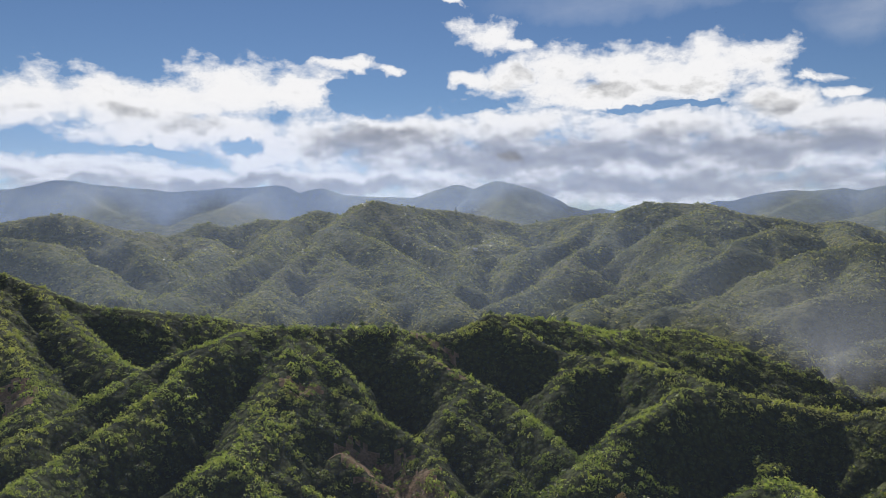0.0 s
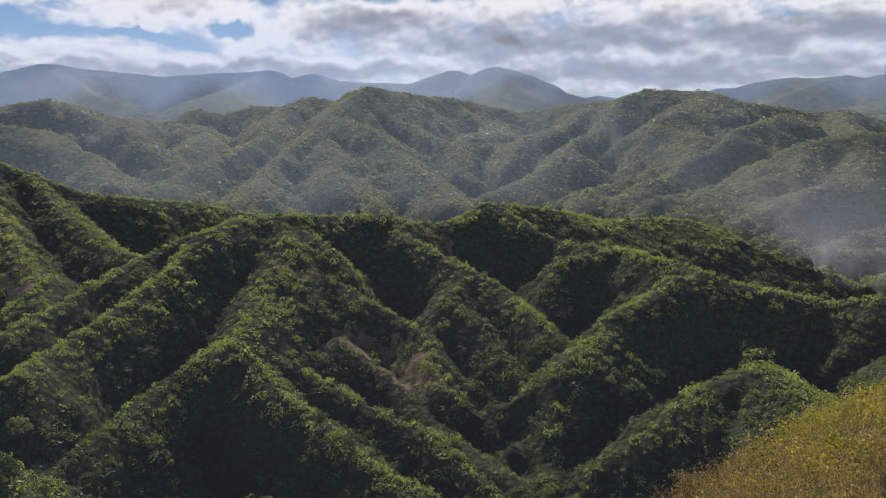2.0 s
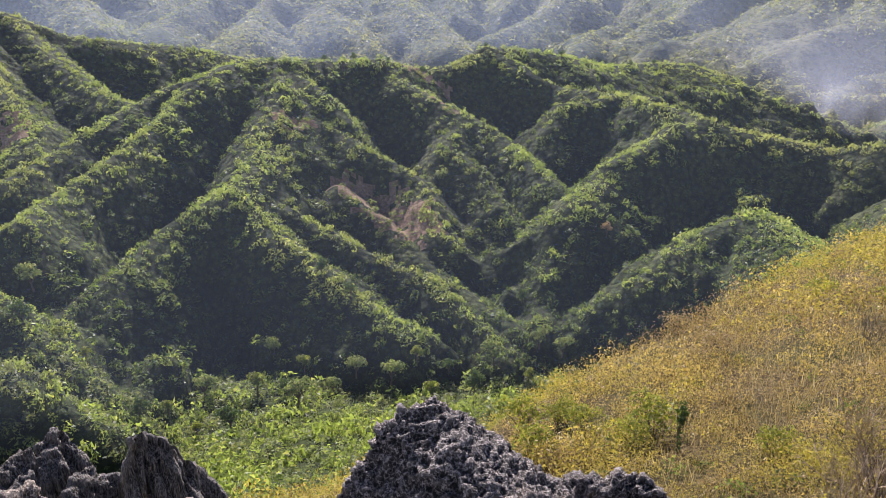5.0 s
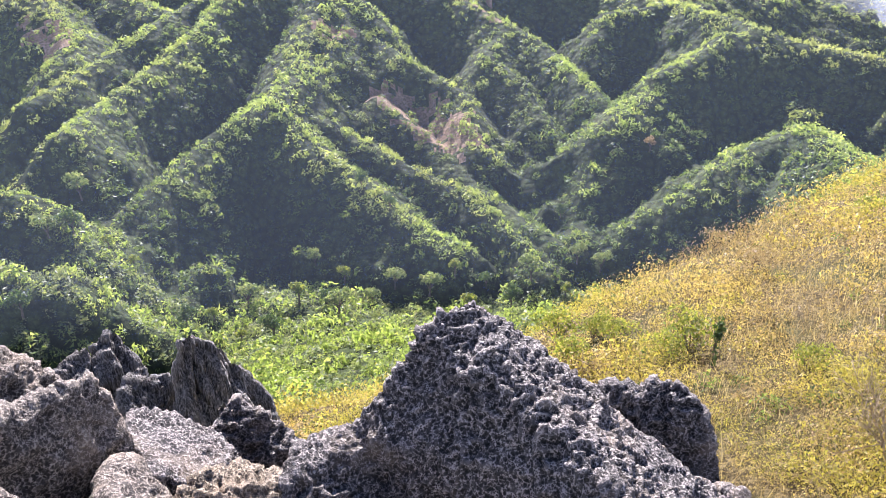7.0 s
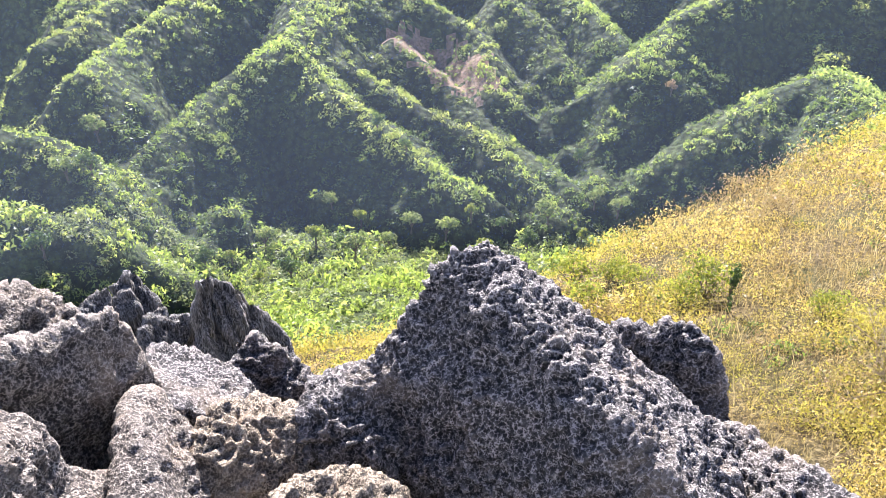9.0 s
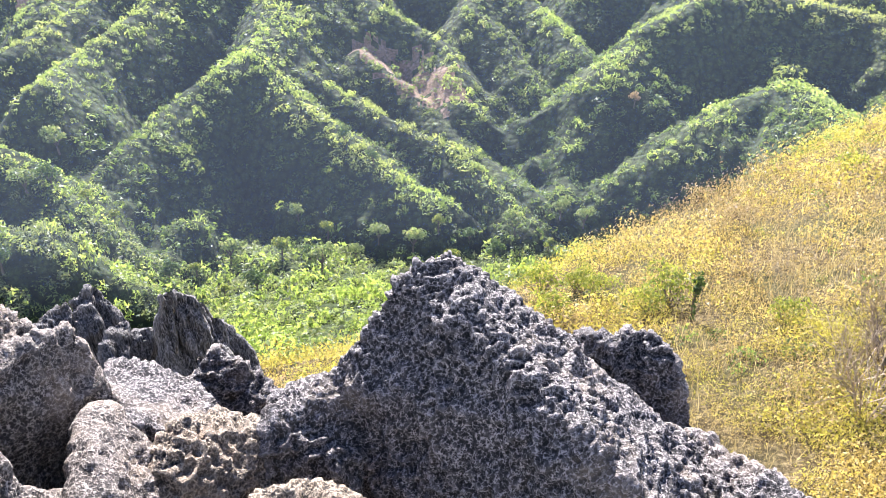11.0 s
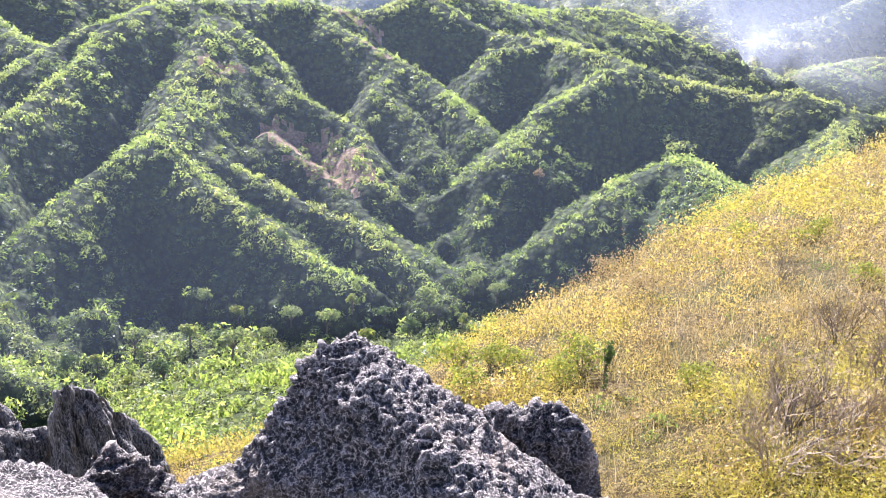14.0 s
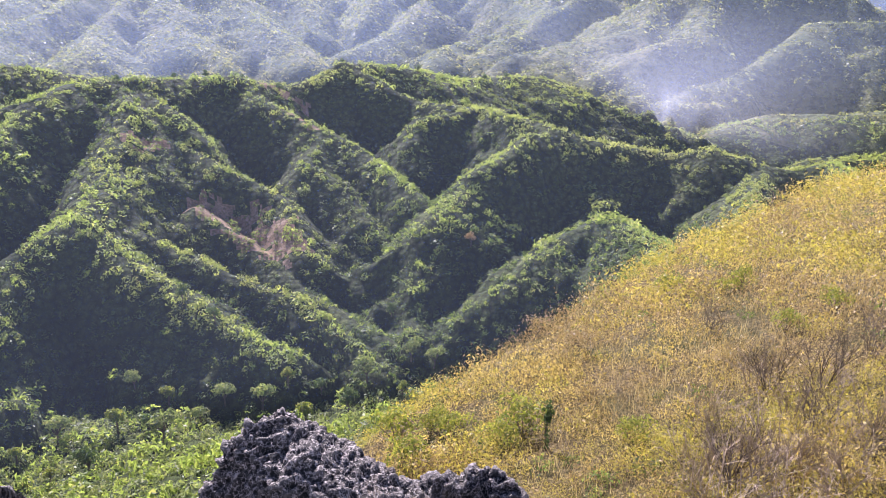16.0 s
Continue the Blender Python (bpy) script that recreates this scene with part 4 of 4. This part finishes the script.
def clumps(name, label, category, mat, x, y, z, size, shapes, squash=0.8, corners=4):
    """All clumps of one growth in one mesh."""
    pick = rng.integers(0, len(shapes), len(x))
    turn = rng.uniform(0, 2 * math.pi, len(x))
    v = shapes[pick][:, :, :corners]
    c, s = np.cos(turn)[:, None, None], np.sin(turn)[:, None, None]
    tall = squash * rng.uniform(0.75, 1.35, len(x))
    wide = size * rng.uniform(0.85, 1.2, len(x))
    vx = (v[..., 0] * c - v[..., 1] * s) * wide[:, None, None] + x[:, None, None]
    vy = (v[..., 0] * s + v[..., 1] * c) * wide[:, None, None] + y[:, None, None]
    vz = (v[..., 2] + 0.15) * (size * tall)[:, None, None] + z[:, None, None]
    verts = np.stack([vx, vy, vz], -1).reshape(-1, 3)
    ob = mesh_np(name, verts, np.arange(len(verts)).reshape(-1, corners), [mat])
    return tagged(ob, label, category, kind="stuff")


def spread(n, az0, az1, r0, r1, power):
    az = np.radians(rng.uniform(az0, az1, n))
    u = rng.uniform(0, 1, n)
    r = r0 * (r1 / r0) ** u if power == 0 else (r0 ** power + u * (r1 ** power - r0 ** power)) ** (1 / power)
    z, k = on_land(az, r)
    return r * np.sin(az), r * np.cos(az), z, k, r


# scrub on the near hills
x, y, z, k, r = spread(25000, -38, 44, 215, 720, 1.3)
ok = (k != 2) & (~scarred(x, y) | (rng.uniform(0, 1, len(x)) < 0.6)) & ((k == 0) | (r > 330))
x, y, z = x[ok], y[ok], z[ok]
size = (1.5 + 1.7 * rng.uniform(0, 1, len(x)) ** 2) * (1 + 0.3 * fbm(x / 40, y / 40, 0, 2, 73))
# proud crests take the lighter leaves: drier scrub plus painted sun on the ridges
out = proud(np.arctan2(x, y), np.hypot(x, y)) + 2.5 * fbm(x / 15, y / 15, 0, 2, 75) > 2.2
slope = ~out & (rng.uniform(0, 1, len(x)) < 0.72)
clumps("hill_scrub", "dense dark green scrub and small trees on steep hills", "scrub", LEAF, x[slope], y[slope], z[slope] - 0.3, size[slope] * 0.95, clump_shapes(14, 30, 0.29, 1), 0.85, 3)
clumps("ridge_scrub", "yellow-green scrub along the ridge crests, coloured light as if sunlit", "scrub", RIDGE_LEAF, x[out], y[out], z[out] - 0.3, size[out] * 0.9, clump_shapes(14, 34, 0.27, 4), 0.95, 3)
# thicker growth in the valley
x, y, z, k, r = spread(8600, -39, 30, 45, 335, 1.6)
ok = ((k == 1) | (r < 235)) & (k != 2) & ~scarred(x, y)
x, y, z, r = x[ok], y[ok], z[ok], r[ok]
size = (1.1 + 3.0 * rng.uniform(0, 1, len(x)) ** 2.2) * np.interp(r, [20, 100, 200], [0.4, 0.8, 1.0])
shade = fbm(x / 14, y / 14, 0, 3, 79) + 0.35 * rng.normal(size=len(x))
low, grey = shade > 0.12, shade < -0.28
tall = ~(low | grey)
clumps("valley_scrub", "bright green low bushes on the valley floor", "scrub", VALLEY_LEAF, x[low], y[low], z[low] - 0.2, size[low] * 0.75, clump_shapes(14, 58, 0.21, 2), 0.7, 3)
clumps("valley_scrub", "dull grey-green bushes on the valley floor", "scrub", GREY_LEAF, x[grey], y[grey], z[grey] - 0.2, size[grey], clump_shapes(14, 70, 0.19, 7), 0.9, 3)
clumps("valley_scrub", "taller mid-green bushes and young trees in the valley", "scrub", RIDGE_LEAF, x[tall], y[tall], z[tall] - 0.2, size[tall] * 1.1, clump_shapes(14, 70, 0.19, 8), 1.15, 3)
# far hills
x, y, z, k, r = spread(62000, -38, 44, 700, 2400, 0.5)
size = (1.5 + 2.4 * rng.uniform(0, 1, len(x)) ** 2) * np.interp(r, [700, 2400], [0.85, 1.7])
ok = fbm(x / 60, y / 60, 0, 3, 77) > -0.45
clumps("far_scrub", "hazy scrub and trees on distant hills", "scrub", FAR_LEAF, x[ok], y[ok], z[ok] - 0.3, size[ok], clump_shapes(10, 5, 0.72, 3), 0.8, 3)

# dry growth on the slope: straw, patches of yellow-green weeds, brown brush
x, y, z, k, r = spread(112000, -32, 46, 6, 150, 0)
lush = fbm(x / 5, y / 5, 0, 3, 83) + 0.5 * fbm(x / 1.2, y / 1.2, 0, 2, 85)
tuft = fbm(x / 0.9, y / 0.9, 0, 2, 87)
ok = (k == 2) & (y > 3) & (rng.uniform(0, 1, len(x)) < 0.6 + 0.6 * lush + 1.1 * tuft)
x, y, z, r, lush, tuft = x[ok], y[ok], z[ok], r[ok], lush[ok], tuft[ok]
size = 0.25 * (r / 15) ** np.interp(r, [20, 50], [0.55, 0.72]) * rng.uniform(0.4, 1.7, len(x)) * (1 + 0.5 * fbm(x / 3, y / 3, 0, 2, 81) + 0.6 * tuft)
sere = fbm(x / 7, y / 7, 0, 3, 89) + np.interp(x, [5, 12, 40], [-0.25, 0.12, 0.0]) + 0.2 * rng.normal(size=len(x))
w = (lush > 0.0) & (sere < 0.38)
b = (sere > 0.33) & ~w
g = ~(w | b)
clumps("dry_grass", "straw-coloured dry grass on the slope", "grass", STRAW, x[g], y[g], z[g], size[g], clump_shapes(14, 15, 0.078, 5), 1.1, 3)
clumps("leafy_weeds", "yellow-green leafy weeds among dry grass", "weeds", WEED, x[w], y[w], z[w], size[w] * 1.25, clump_shapes(14, 17, 0.075, 6), 1.0, 3)
clumps("dry_brush", "brown withered brush among dry grass", "brush", BRUSH, x[b], y[b], z[b], size[b] * 1.1, clump_shapes(14, 15, 0.07, 9), 1.2, 3)


# scattered darker bushes over the slope
x, y, z, k, r = spread(2600, -20, 46, 12, 135, 0.6)
ok = (k == 2) & (fbm(x / 8, y / 8, 0, 3, 97) + 0.3 * rng.normal(size=len(x)) > 0.1)
x, y, z, r = x[ok], y[ok], z[ok], r[ok]
size = rng.uniform(0.16, 0.5, len(x)) * (r / 20) ** 0.35
w = rng.uniform(0, 1, len(x)) < 0.6
clumps("slope_bushes", "small dull green bushes dotted over the dry slope", "bushes", LEAF, x[w], y[w], z[w], size[w], clump_shapes(14, 44, 0.17, 11), 1.0, 3)
clumps("slope_bushes", "small brown withered bushes dotted over the dry slope", "bushes", BRUSH, x[~w], y[~w], z[~w], size[~w], clump_shapes(14, 40, 0.15, 12), 1.1, 3)


def stalks(name, label, category, mat, x, y, z, height, width, lean):
    """Thin upright stems, each a narrow blade."""
    n = len(x)
    t = rng.uniform(0, 2 * math.pi, n)
    bend = rng.normal(size=(n, 2)) * lean
    foot = np.stack([x, y, z - 0.05], 1)
    side = np.stack([np.cos(t) * width, np.sin(t) * width, np.zeros(n)], 1)
    tip = foot + np.stack([bend[:, 0] * height, bend[:, 1] * height, height], 1)
    verts = np.stack([foot - side, foot + side, tip], 1).reshape(-1, 3)
    ob = mesh_np(name, verts, np.arange(n * 3).reshape(-1, 3), [mat])
    return tagged(ob, label, category, kind="stuff")


x, y, z, k, r = spread(80000, -30, 46, 6, 110, 0)
ok = (k == 2) & (y > 3) & (rng.uniform(0, 1, len(x)) < 0.2 + 0.9 * fbm(x / 2.2, y / 2.2, 0, 3, 93) + np.interp(x, [0, 12], [0.0, 0.4]))
x, y, z, r = x[ok], y[ok], z[ok], r[ok]
stalks("dry_stalks", "thin straw and brown stalks standing in the grass", "grass", STALK, x, y, z, rng.uniform(0.2, 0.7, len(x)) * (r / 15) ** 0.2, 0.007 * (r / 15) ** 0.8 * rng.uniform(0.6, 1.5, len(x)), 0.28)


# ---- single trees and shrubs ----
def part(name, verts, faces, mat, parent, label="", smooth=False):
    ob = mesh_np(name, np.array(verts, float), np.array(faces, int), [mat], smooth=smooth)
    ob.parent = parent
    if label:
        ob["label"] = label
    return ob


def tube(verts, faces, a, b, ra, rb, sides=5):
    """Adds a tapered limb from a to b."""
    a, b = np.array(a, float), np.array(b, float)
    d = b - a
    d /= np.linalg.norm(d)
    u = np.cross(d, (0.31, 0.87, 0.12))
    u /= np.linalg.norm(u)
    w = np.cross(d, u)
    n = len(verts)
    for c, r in ((a, ra), (b, rb)):
        for k in range(sides):
            t = 2 * math.pi * k / sides
            verts.append(c + r * (u * math.cos(t) + w * math.sin(t)))
    for k in range(sides):
        faces.append((n + k, n + (k + 1) % sides, n + sides + (k + 1) % sides, n + sides + k))


def bark_material():
    m, t, out = material("bark")
    n = noise_tex(t, 6, 5, 0.7)
    surface(t, out, ramp(t, n.outputs[0], (0.3, (0.06, 0.045, 0.03)), (0.7, (0.2, 0.16, 0.12))), 0.9, bumped(t, n.outputs[0], 0.6, 0.03), 0.1)
    return m


def twig_material():
    m, t, out = material("dry_twigs")
    n = noise_tex(t, 5, 4, 0.6)
    surface(t, out, ramp(t, n.outputs[0], (0.3, (0.16, 0.11, 0.07)), (0.7, (0.42, 0.34, 0.24))), 0.8, None, 0.2)
    return m


BARK, TWIG = bark_material(), twig_material()
SHRUB_LEAF = leaf_material("shrub_leaves", (0.05, 0.08, 0.015), (0.15, 0.19, 0.03), (0.30, 0.27, 0.05), 0.5, 0.5)
WEED_SHRUB = leaf_material("slope_shrub_leaves", (0.07, 0.085, 0.018), (0.20, 0.22, 0.04), (0.34, 0.30, 0.06), 0.7, 0.5)
DARK_LEAF = leaf_material("dark_tree_leaves", (0.025, 0.045, 0.014), (0.07, 0.11, 0.03), (0.11, 0.13, 0.05), 0.1, 0.4)
BROWN_LEAF = leaf_material("withered_leaves", (0.12, 0.08, 0.045), (0.28, 0.2, 0.12), (0.34, 0.28, 0.2), 0.1, 0.4)


def leaves(g, centres, radii, count, leaf):
    """Leaf cards scattered over several puffs."""
    pick = g.choice(len(centres), count, p=radii ** 2 / (radii ** 2).sum())
    d = g.normal(size=(count, 3))
    d[:, 2] = np.abs(d[:, 2]) * 1.1 - 0.35
    d /= np.linalg.norm(d, axis=1, keepdims=True)
    c = centres[pick] + d * (radii[pick] * g.uniform(0.6, 1.05, count))[:, None]
    n = d + 0.6 * g.normal(size=d.shape)
    n /= np.linalg.norm(n, axis=1, keepdims=True)
    a = np.cross(n, g.normal(size=d.shape))
    a /= np.linalg.norm(a, axis=1, keepdims=True)
    b = np.cross(n, a)
    s = leaf * g.uniform(0.6, 1.3, (count, 1))
    v = np.stack([c - s * a, c - 0.5 * s * b + 0.2 * s * n, c + s * a, c + 0.5 * s * b + 0.2 * s * n], 1)
    return v.reshape(-1, 3), np.arange(count * 4).reshape(-1, 4)


def tree(name, label, category, group, seed, height, width, mat, count, leaf, stem, column=0):
    """A tree or shrub at the origin: trunk with limbs, crown of leaf cards."""
    g = np.random.default_rng(seed)
    ob = new(name)
    v, f, tips = [], [], []
    split = height * stem
    tube(v, f, (0, 0, -0.4 * stem), (0.03 * height, 0, split), min(0.045 * height, 0.12 * width), min(0.03 * height, 0.09 * width), 7)
    for k in range(6):
        t = 2 * math.pi * (k + g.uniform(-0.3, 0.3)) / 6
        e = np.array([math.cos(t) * width * g.uniform(0.25, 0.75), math.sin(t) * width * g.uniform(0.25, 0.75), height * g.uniform(0.55, 0.85)])
        m = np.array([0.03 * height, 0, split]) * 0.5 + e * 0.5 + (0, 0, 0.04 * height)
        tube(v, f, (0.03 * height, 0, split), m, min(0.025 * height, 0.06 * width), min(0.016 * height, 0.04 * width))
        tube(v, f, m, e, min(0.016 * height, 0.04 * width), 0.006 * height)
        tips.append(e)
    tips.append(np.array([0, 0, height * 0.85]))
    tips += [np.array([0, 0, height * (k + 0.7) / column]) for k in range(column)]
    part("trunk", v, f, BARK, ob, "", True)
    radii = np.array([width * g.uniform(0.34, 0.52) for _ in tips])
    lv, lf = leaves(g, np.array(tips), radii, count, leaf)
    part("crown", lv, lf, mat, ob)
    return tagged(ob, label, category, group)


def dead_shrub(seed, height, mat, label):
    """Bare branching twigs."""
    g = np.random.default_rng(seed)
    ob = new("dry_shrub")
    for k in range(8):
        v, f = [], []
        t = g.uniform(0, 2 * math.pi)
        todo = [(np.array([0.05 * math.cos(t), 0.05 * math.sin(t), -0.1]), np.array([math.cos(t) * 0.35, math.sin(t) * 0.35, 1.0]), height * g.uniform(0.4, 0.6), 0.016, 0)]
        while todo:
            p, d, length, r, depth = todo.pop()
            d = d / np.linalg.norm(d)
            q = p + d * length
            tube(v, f, p, q, r, r * 0.65, 3)
            if depth < 3:
                for _ in range(3 if depth < 2 else 2):
                    todo.append((p + d * length * g.uniform(0.45, 1), d + 0.55 * g.normal(size=3) + (0, 0, 0.1), length * g.uniform(0.5, 0.8), r * 0.6, depth + 1))
        part("branch", v, f, mat, ob)
    return tagged(ob, label, "shrub", "dry shrubs on the slope")


def plant(proto, places, low, high, sink=0.1):
    """Copies of a plant at places on the land; the first takes the plant itself."""
    for n, (px, py) in enumerate(places):
        h, _ = on_land(np.array([math.atan2(px, py)]), np.array([math.hypot(px, py)]))
        s = rng.uniform(low, high)
        m = Matrix.Translation((px, py, float(h[0]) - sink)) @ Matrix.Rotation(rng.uniform(0, 6.28), 4, "Z") @ Matrix.Scale(s, 4)
        if n == 0:
            proto.matrix_basis = m
        else:
            ob = copy_thing(proto, Matrix())
            ob.matrix_basis = m


plant(tree("tree", "round leafy green tree on the valley floor", "tree", "valley trees", 1, 8, 3.6, VALLEY_LEAF, 420, 0.5, 0.3),
      [(-28.6, 240.6), (-59.3, 250.8), (39.4, 263.1), (21.2, 250.1), (-16.0, 237.3), (-94.5, 190.6), (-138.8, 244.1), (-79.7, 229.5), (-45.4, 218.3), (-124.7, 197.2), (47.8, 259.2), (-36.1, 234.2)], 0.8, 1.3)
plant(tree("tree", "dark green broad tree among valley bushes", "tree", "valley trees", 2, 9, 4.2, DARK_LEAF, 460, 0.55, 0.3),
      [(4.4, 250.1), (-44.6, 278.1), (35.7, 294.8), (-88.8, 198.4), (-50.7, 226.1), (-62.9, 200.3), (13.6, 241.2), (-120.1, 202.3), (-32.7, 268.5), (-110.6, 155.7)], 0.7, 1.2)
plant(tree("tree", "slender pale green tree with open crown", "tree", "valley trees", 3, 7, 2.4, SHRUB_LEAF, 300, 0.42, 0.45),
      [(-7.1, 244.6), (-86.9, 214.9), (-61.0, 228.0), (-1.7, 225.8), (-107.2, 209.1), (-72.0, 197.1), (33.3, 243.8), (-112.6, 206.4), (-47.7, 244.8)], 0.8, 1.4)
plant(tree("withered_tree", "withered brown tree standing in the gully", "tree", "", 4, 7, 2.6, BROWN_LEAF, 260, 0.45, 0.3), [(73.8, 315.0)], 1.0, 1.1)
plant(tree("tree", "dark tree standing up from the ridge crest", "tree", "crest trees", 5, 6, 2.2, DARK_LEAF, 260, 0.45, 0.35),
      [(31.7, 515.8), (-29.8, 483.5), (-66.5, 467.7), (-50.2, 475.9), (86.3, 545.5), (167.2, 606.7), (145.5, 590.8), (-93.8, 450.8), (-8.6, 487.1)], 0.6, 1.1)
plant(tree("shrub", "leafy yellow-green shrub on the dry slope", "shrub", "shrubs on the slope", 6, 1.1, 0.85, WEED_SHRUB, 520, 0.06, 0.05),
      [(4.6, 21.0), (4.2, 21.9), (6.5, 19.7), (2.8, 21.6), (2.9, 19.0), (5.7, 19.0), (8.8, 17.0), (24.0, 36.0), (23.1, 36.2), (23.4, 35.5), (68.8, 90.0), (21.1, 38.8), (18.9, 24.8), (4.0, 22.0), (21.8, 25.9)], 0.7, 1.2, 0.05)
plant(tree("shrub", "dark reddish-brown shrub on the dry slope", "shrub", "shrubs on the slope", 7, 0.9, 0.8, BROWN_LEAF, 380, 0.05, 0.05),
      [(11.8, 28.2), (10.4, 27.4), (11.7, 29.2), (31.4, 55.8), (31.2, 56.1), (12.1, 35.5)], 0.7, 1.2, 0.05)
plant(tree("sapling", "slim upright green sapling above dry grass", "tree", "", 8, 1.7, 0.2, DARK_LEAF, 420, 0.05, 0.3, 9), [(6.8, 18.3)], 1.0, 1.01, 0.05)
plant(dead_shrub(9, 2.1, BARK, "bare shrub with thin dark brown twigs"), [(9.0, 12.3), (12.4, 14.5), (9.6, 13.6), (14.8, 17.4), (13.9, 18.5), (17.9, 19.2), (16.9, 26.7)], 0.7, 1.3, 0.05)
plant(dead_shrub(10, 1.7, TWIG, "bare dry shrub with thin pale twigs"), [(9.3, 11.2), (8.1, 11.6), (11.1, 11.6), (12.5, 15.5), (10.3, 11.1), (8.7, 13.6), (10.2, 12.6), (13.6, 18.8), (10.2, 13.4), (10.6, 12.7), (12.2, 13.4), (13.1, 13.5), (9.9, 14.4), (14.7, 17.0), (10.8, 16.7)], 0.8, 1.3, 0.05)


# ---- far off: a tower on the skyline and a white house on a slope ----
def steel_material():
    m, t, out = material("galvanised_steel")
    n = noise_tex(t, 2.0, 4, 0.6)
    p = surface(t, out, ramp(t, n.outputs[0], (0.3, (0.16, 0.17, 0.18)), (0.7, (0.3, 0.31, 0.32))), 0.5, None, 0.5)
    p.inputs["Metallic"].default_value = 0.6
    return m


def plaster_material():
    m, t, out = material("white_plaster")
    n = noise_tex(t, 0.8, 5, 0.6)
    surface(t, out, ramp(t, n.outputs[0], (0.3, (0.66, 0.65, 0.62)), (0.7, (0.82, 0.81, 0.79))), 0.8, bumped(t, n.outputs[0], 0.2, 0.02), 0.2)
    return m


def roof_material():
    m, t, out = material("sheet_roof")
    n = noise_tex(t, 0.6, 5, 0.6)
    surface(t, out, ramp(t, n.outputs[0], (0.3, (0.5, 0.5, 0.5)), (0.7, (0.7, 0.7, 0.69))), 0.45, None, 0.5)
    return m


STEEL, PLASTER, ROOF = steel_material(), plaster_material(), roof_material()


def lattice_tower(height, foot, top):
    """Four leaning legs with cross braces and two arms."""
    ob = new("transmission_tower")
    corners = [(-1, -1), (1, -1), (1, 1), (-1, 1)]

    def at(k, h):
        w = foot + (top - foot) * h
        return (corners[k % 4][0] * w, corners[k % 4][1] * w, h * height - 2 * (h == 0))

    for k in range(4):
        v, f = [], []
        tube(v, f, at(k, 0), at(k, 1), 0.28, 0.18, 5)
        part("leg", v, f, STEEL, ob)
        for lo in (0.05, 0.25, 0.45, 0.65, 0.82):
            v, f = [], []
            tube(v, f, at(k, lo), at(k + 1, min(lo + 0.18, 1)), 0.1, 0.1, 4)
            tube(v, f, at(k + 1, lo), at(k, min(lo + 0.18, 1)), 0.1, 0.1, 4)
            part("brace", v, f, STEEL, ob)
    for h in (0.8, 0.95):
        v, f = [], []
        tube(v, f, (-3.2, 0, h * height), (3.2, 0, h * height), 0.16, 0.16, 5)
        part("cross_arm", v, f, STEEL, ob)
    return tagged(ob, "slim grey steel lattice tower on a hazy hilltop", "tower")


def small_house(length, width, wall, ridge_height):
    ob = new("house")
    a, b = length / 2, width / 2
    v = [(-a, -b, -2), (a, -b, -2), (a, b, -2), (-a, b, -2), (-a, -b, wall), (a, -b, wall), (a, b, wall), (-a, b, wall)]
    part("wall", v, [(0, 1, 5, 4), (1, 2, 6, 5), (2, 3, 7, 6), (3, 0, 4, 7), (4, 5, 6, 7), (3, 2, 1, 0)], PLASTER, ob)
    e, h = 0.5, wall + 0.05
    v = [(-a - e, -b - e, h - 0.3), (a + e, -b - e, h - 0.3), (a + e, 0, ridge_height), (-a - e, 0, ridge_height), (-a - e, b + e, h - 0.3), (a + e, b + e, h - 0.3)]
    v += [(x, y, z + 0.15) for x, y, z in v]
    part("roof", v, [(6, 7, 8, 9), (9, 8, 11, 10), (3, 2, 1, 0), (4, 5, 2, 3), (0, 1, 7, 6), (5, 4, 10, 11), (1, 2, 8, 7), (2, 5, 11, 8), (3, 0, 6, 9), (4, 3, 9, 10)], ROOF, ob)
    return tagged(ob, "small white house on a far green slope", "house")


plant(lattice_tower(17, 1.9, 0.6), [(31.5, 1886)], 1.0, 1.01, 0.5)
plant(small_house(9, 6, 3.2, 5.2), [(67.2, 1616)], 1.0, 1.01, 0.3)
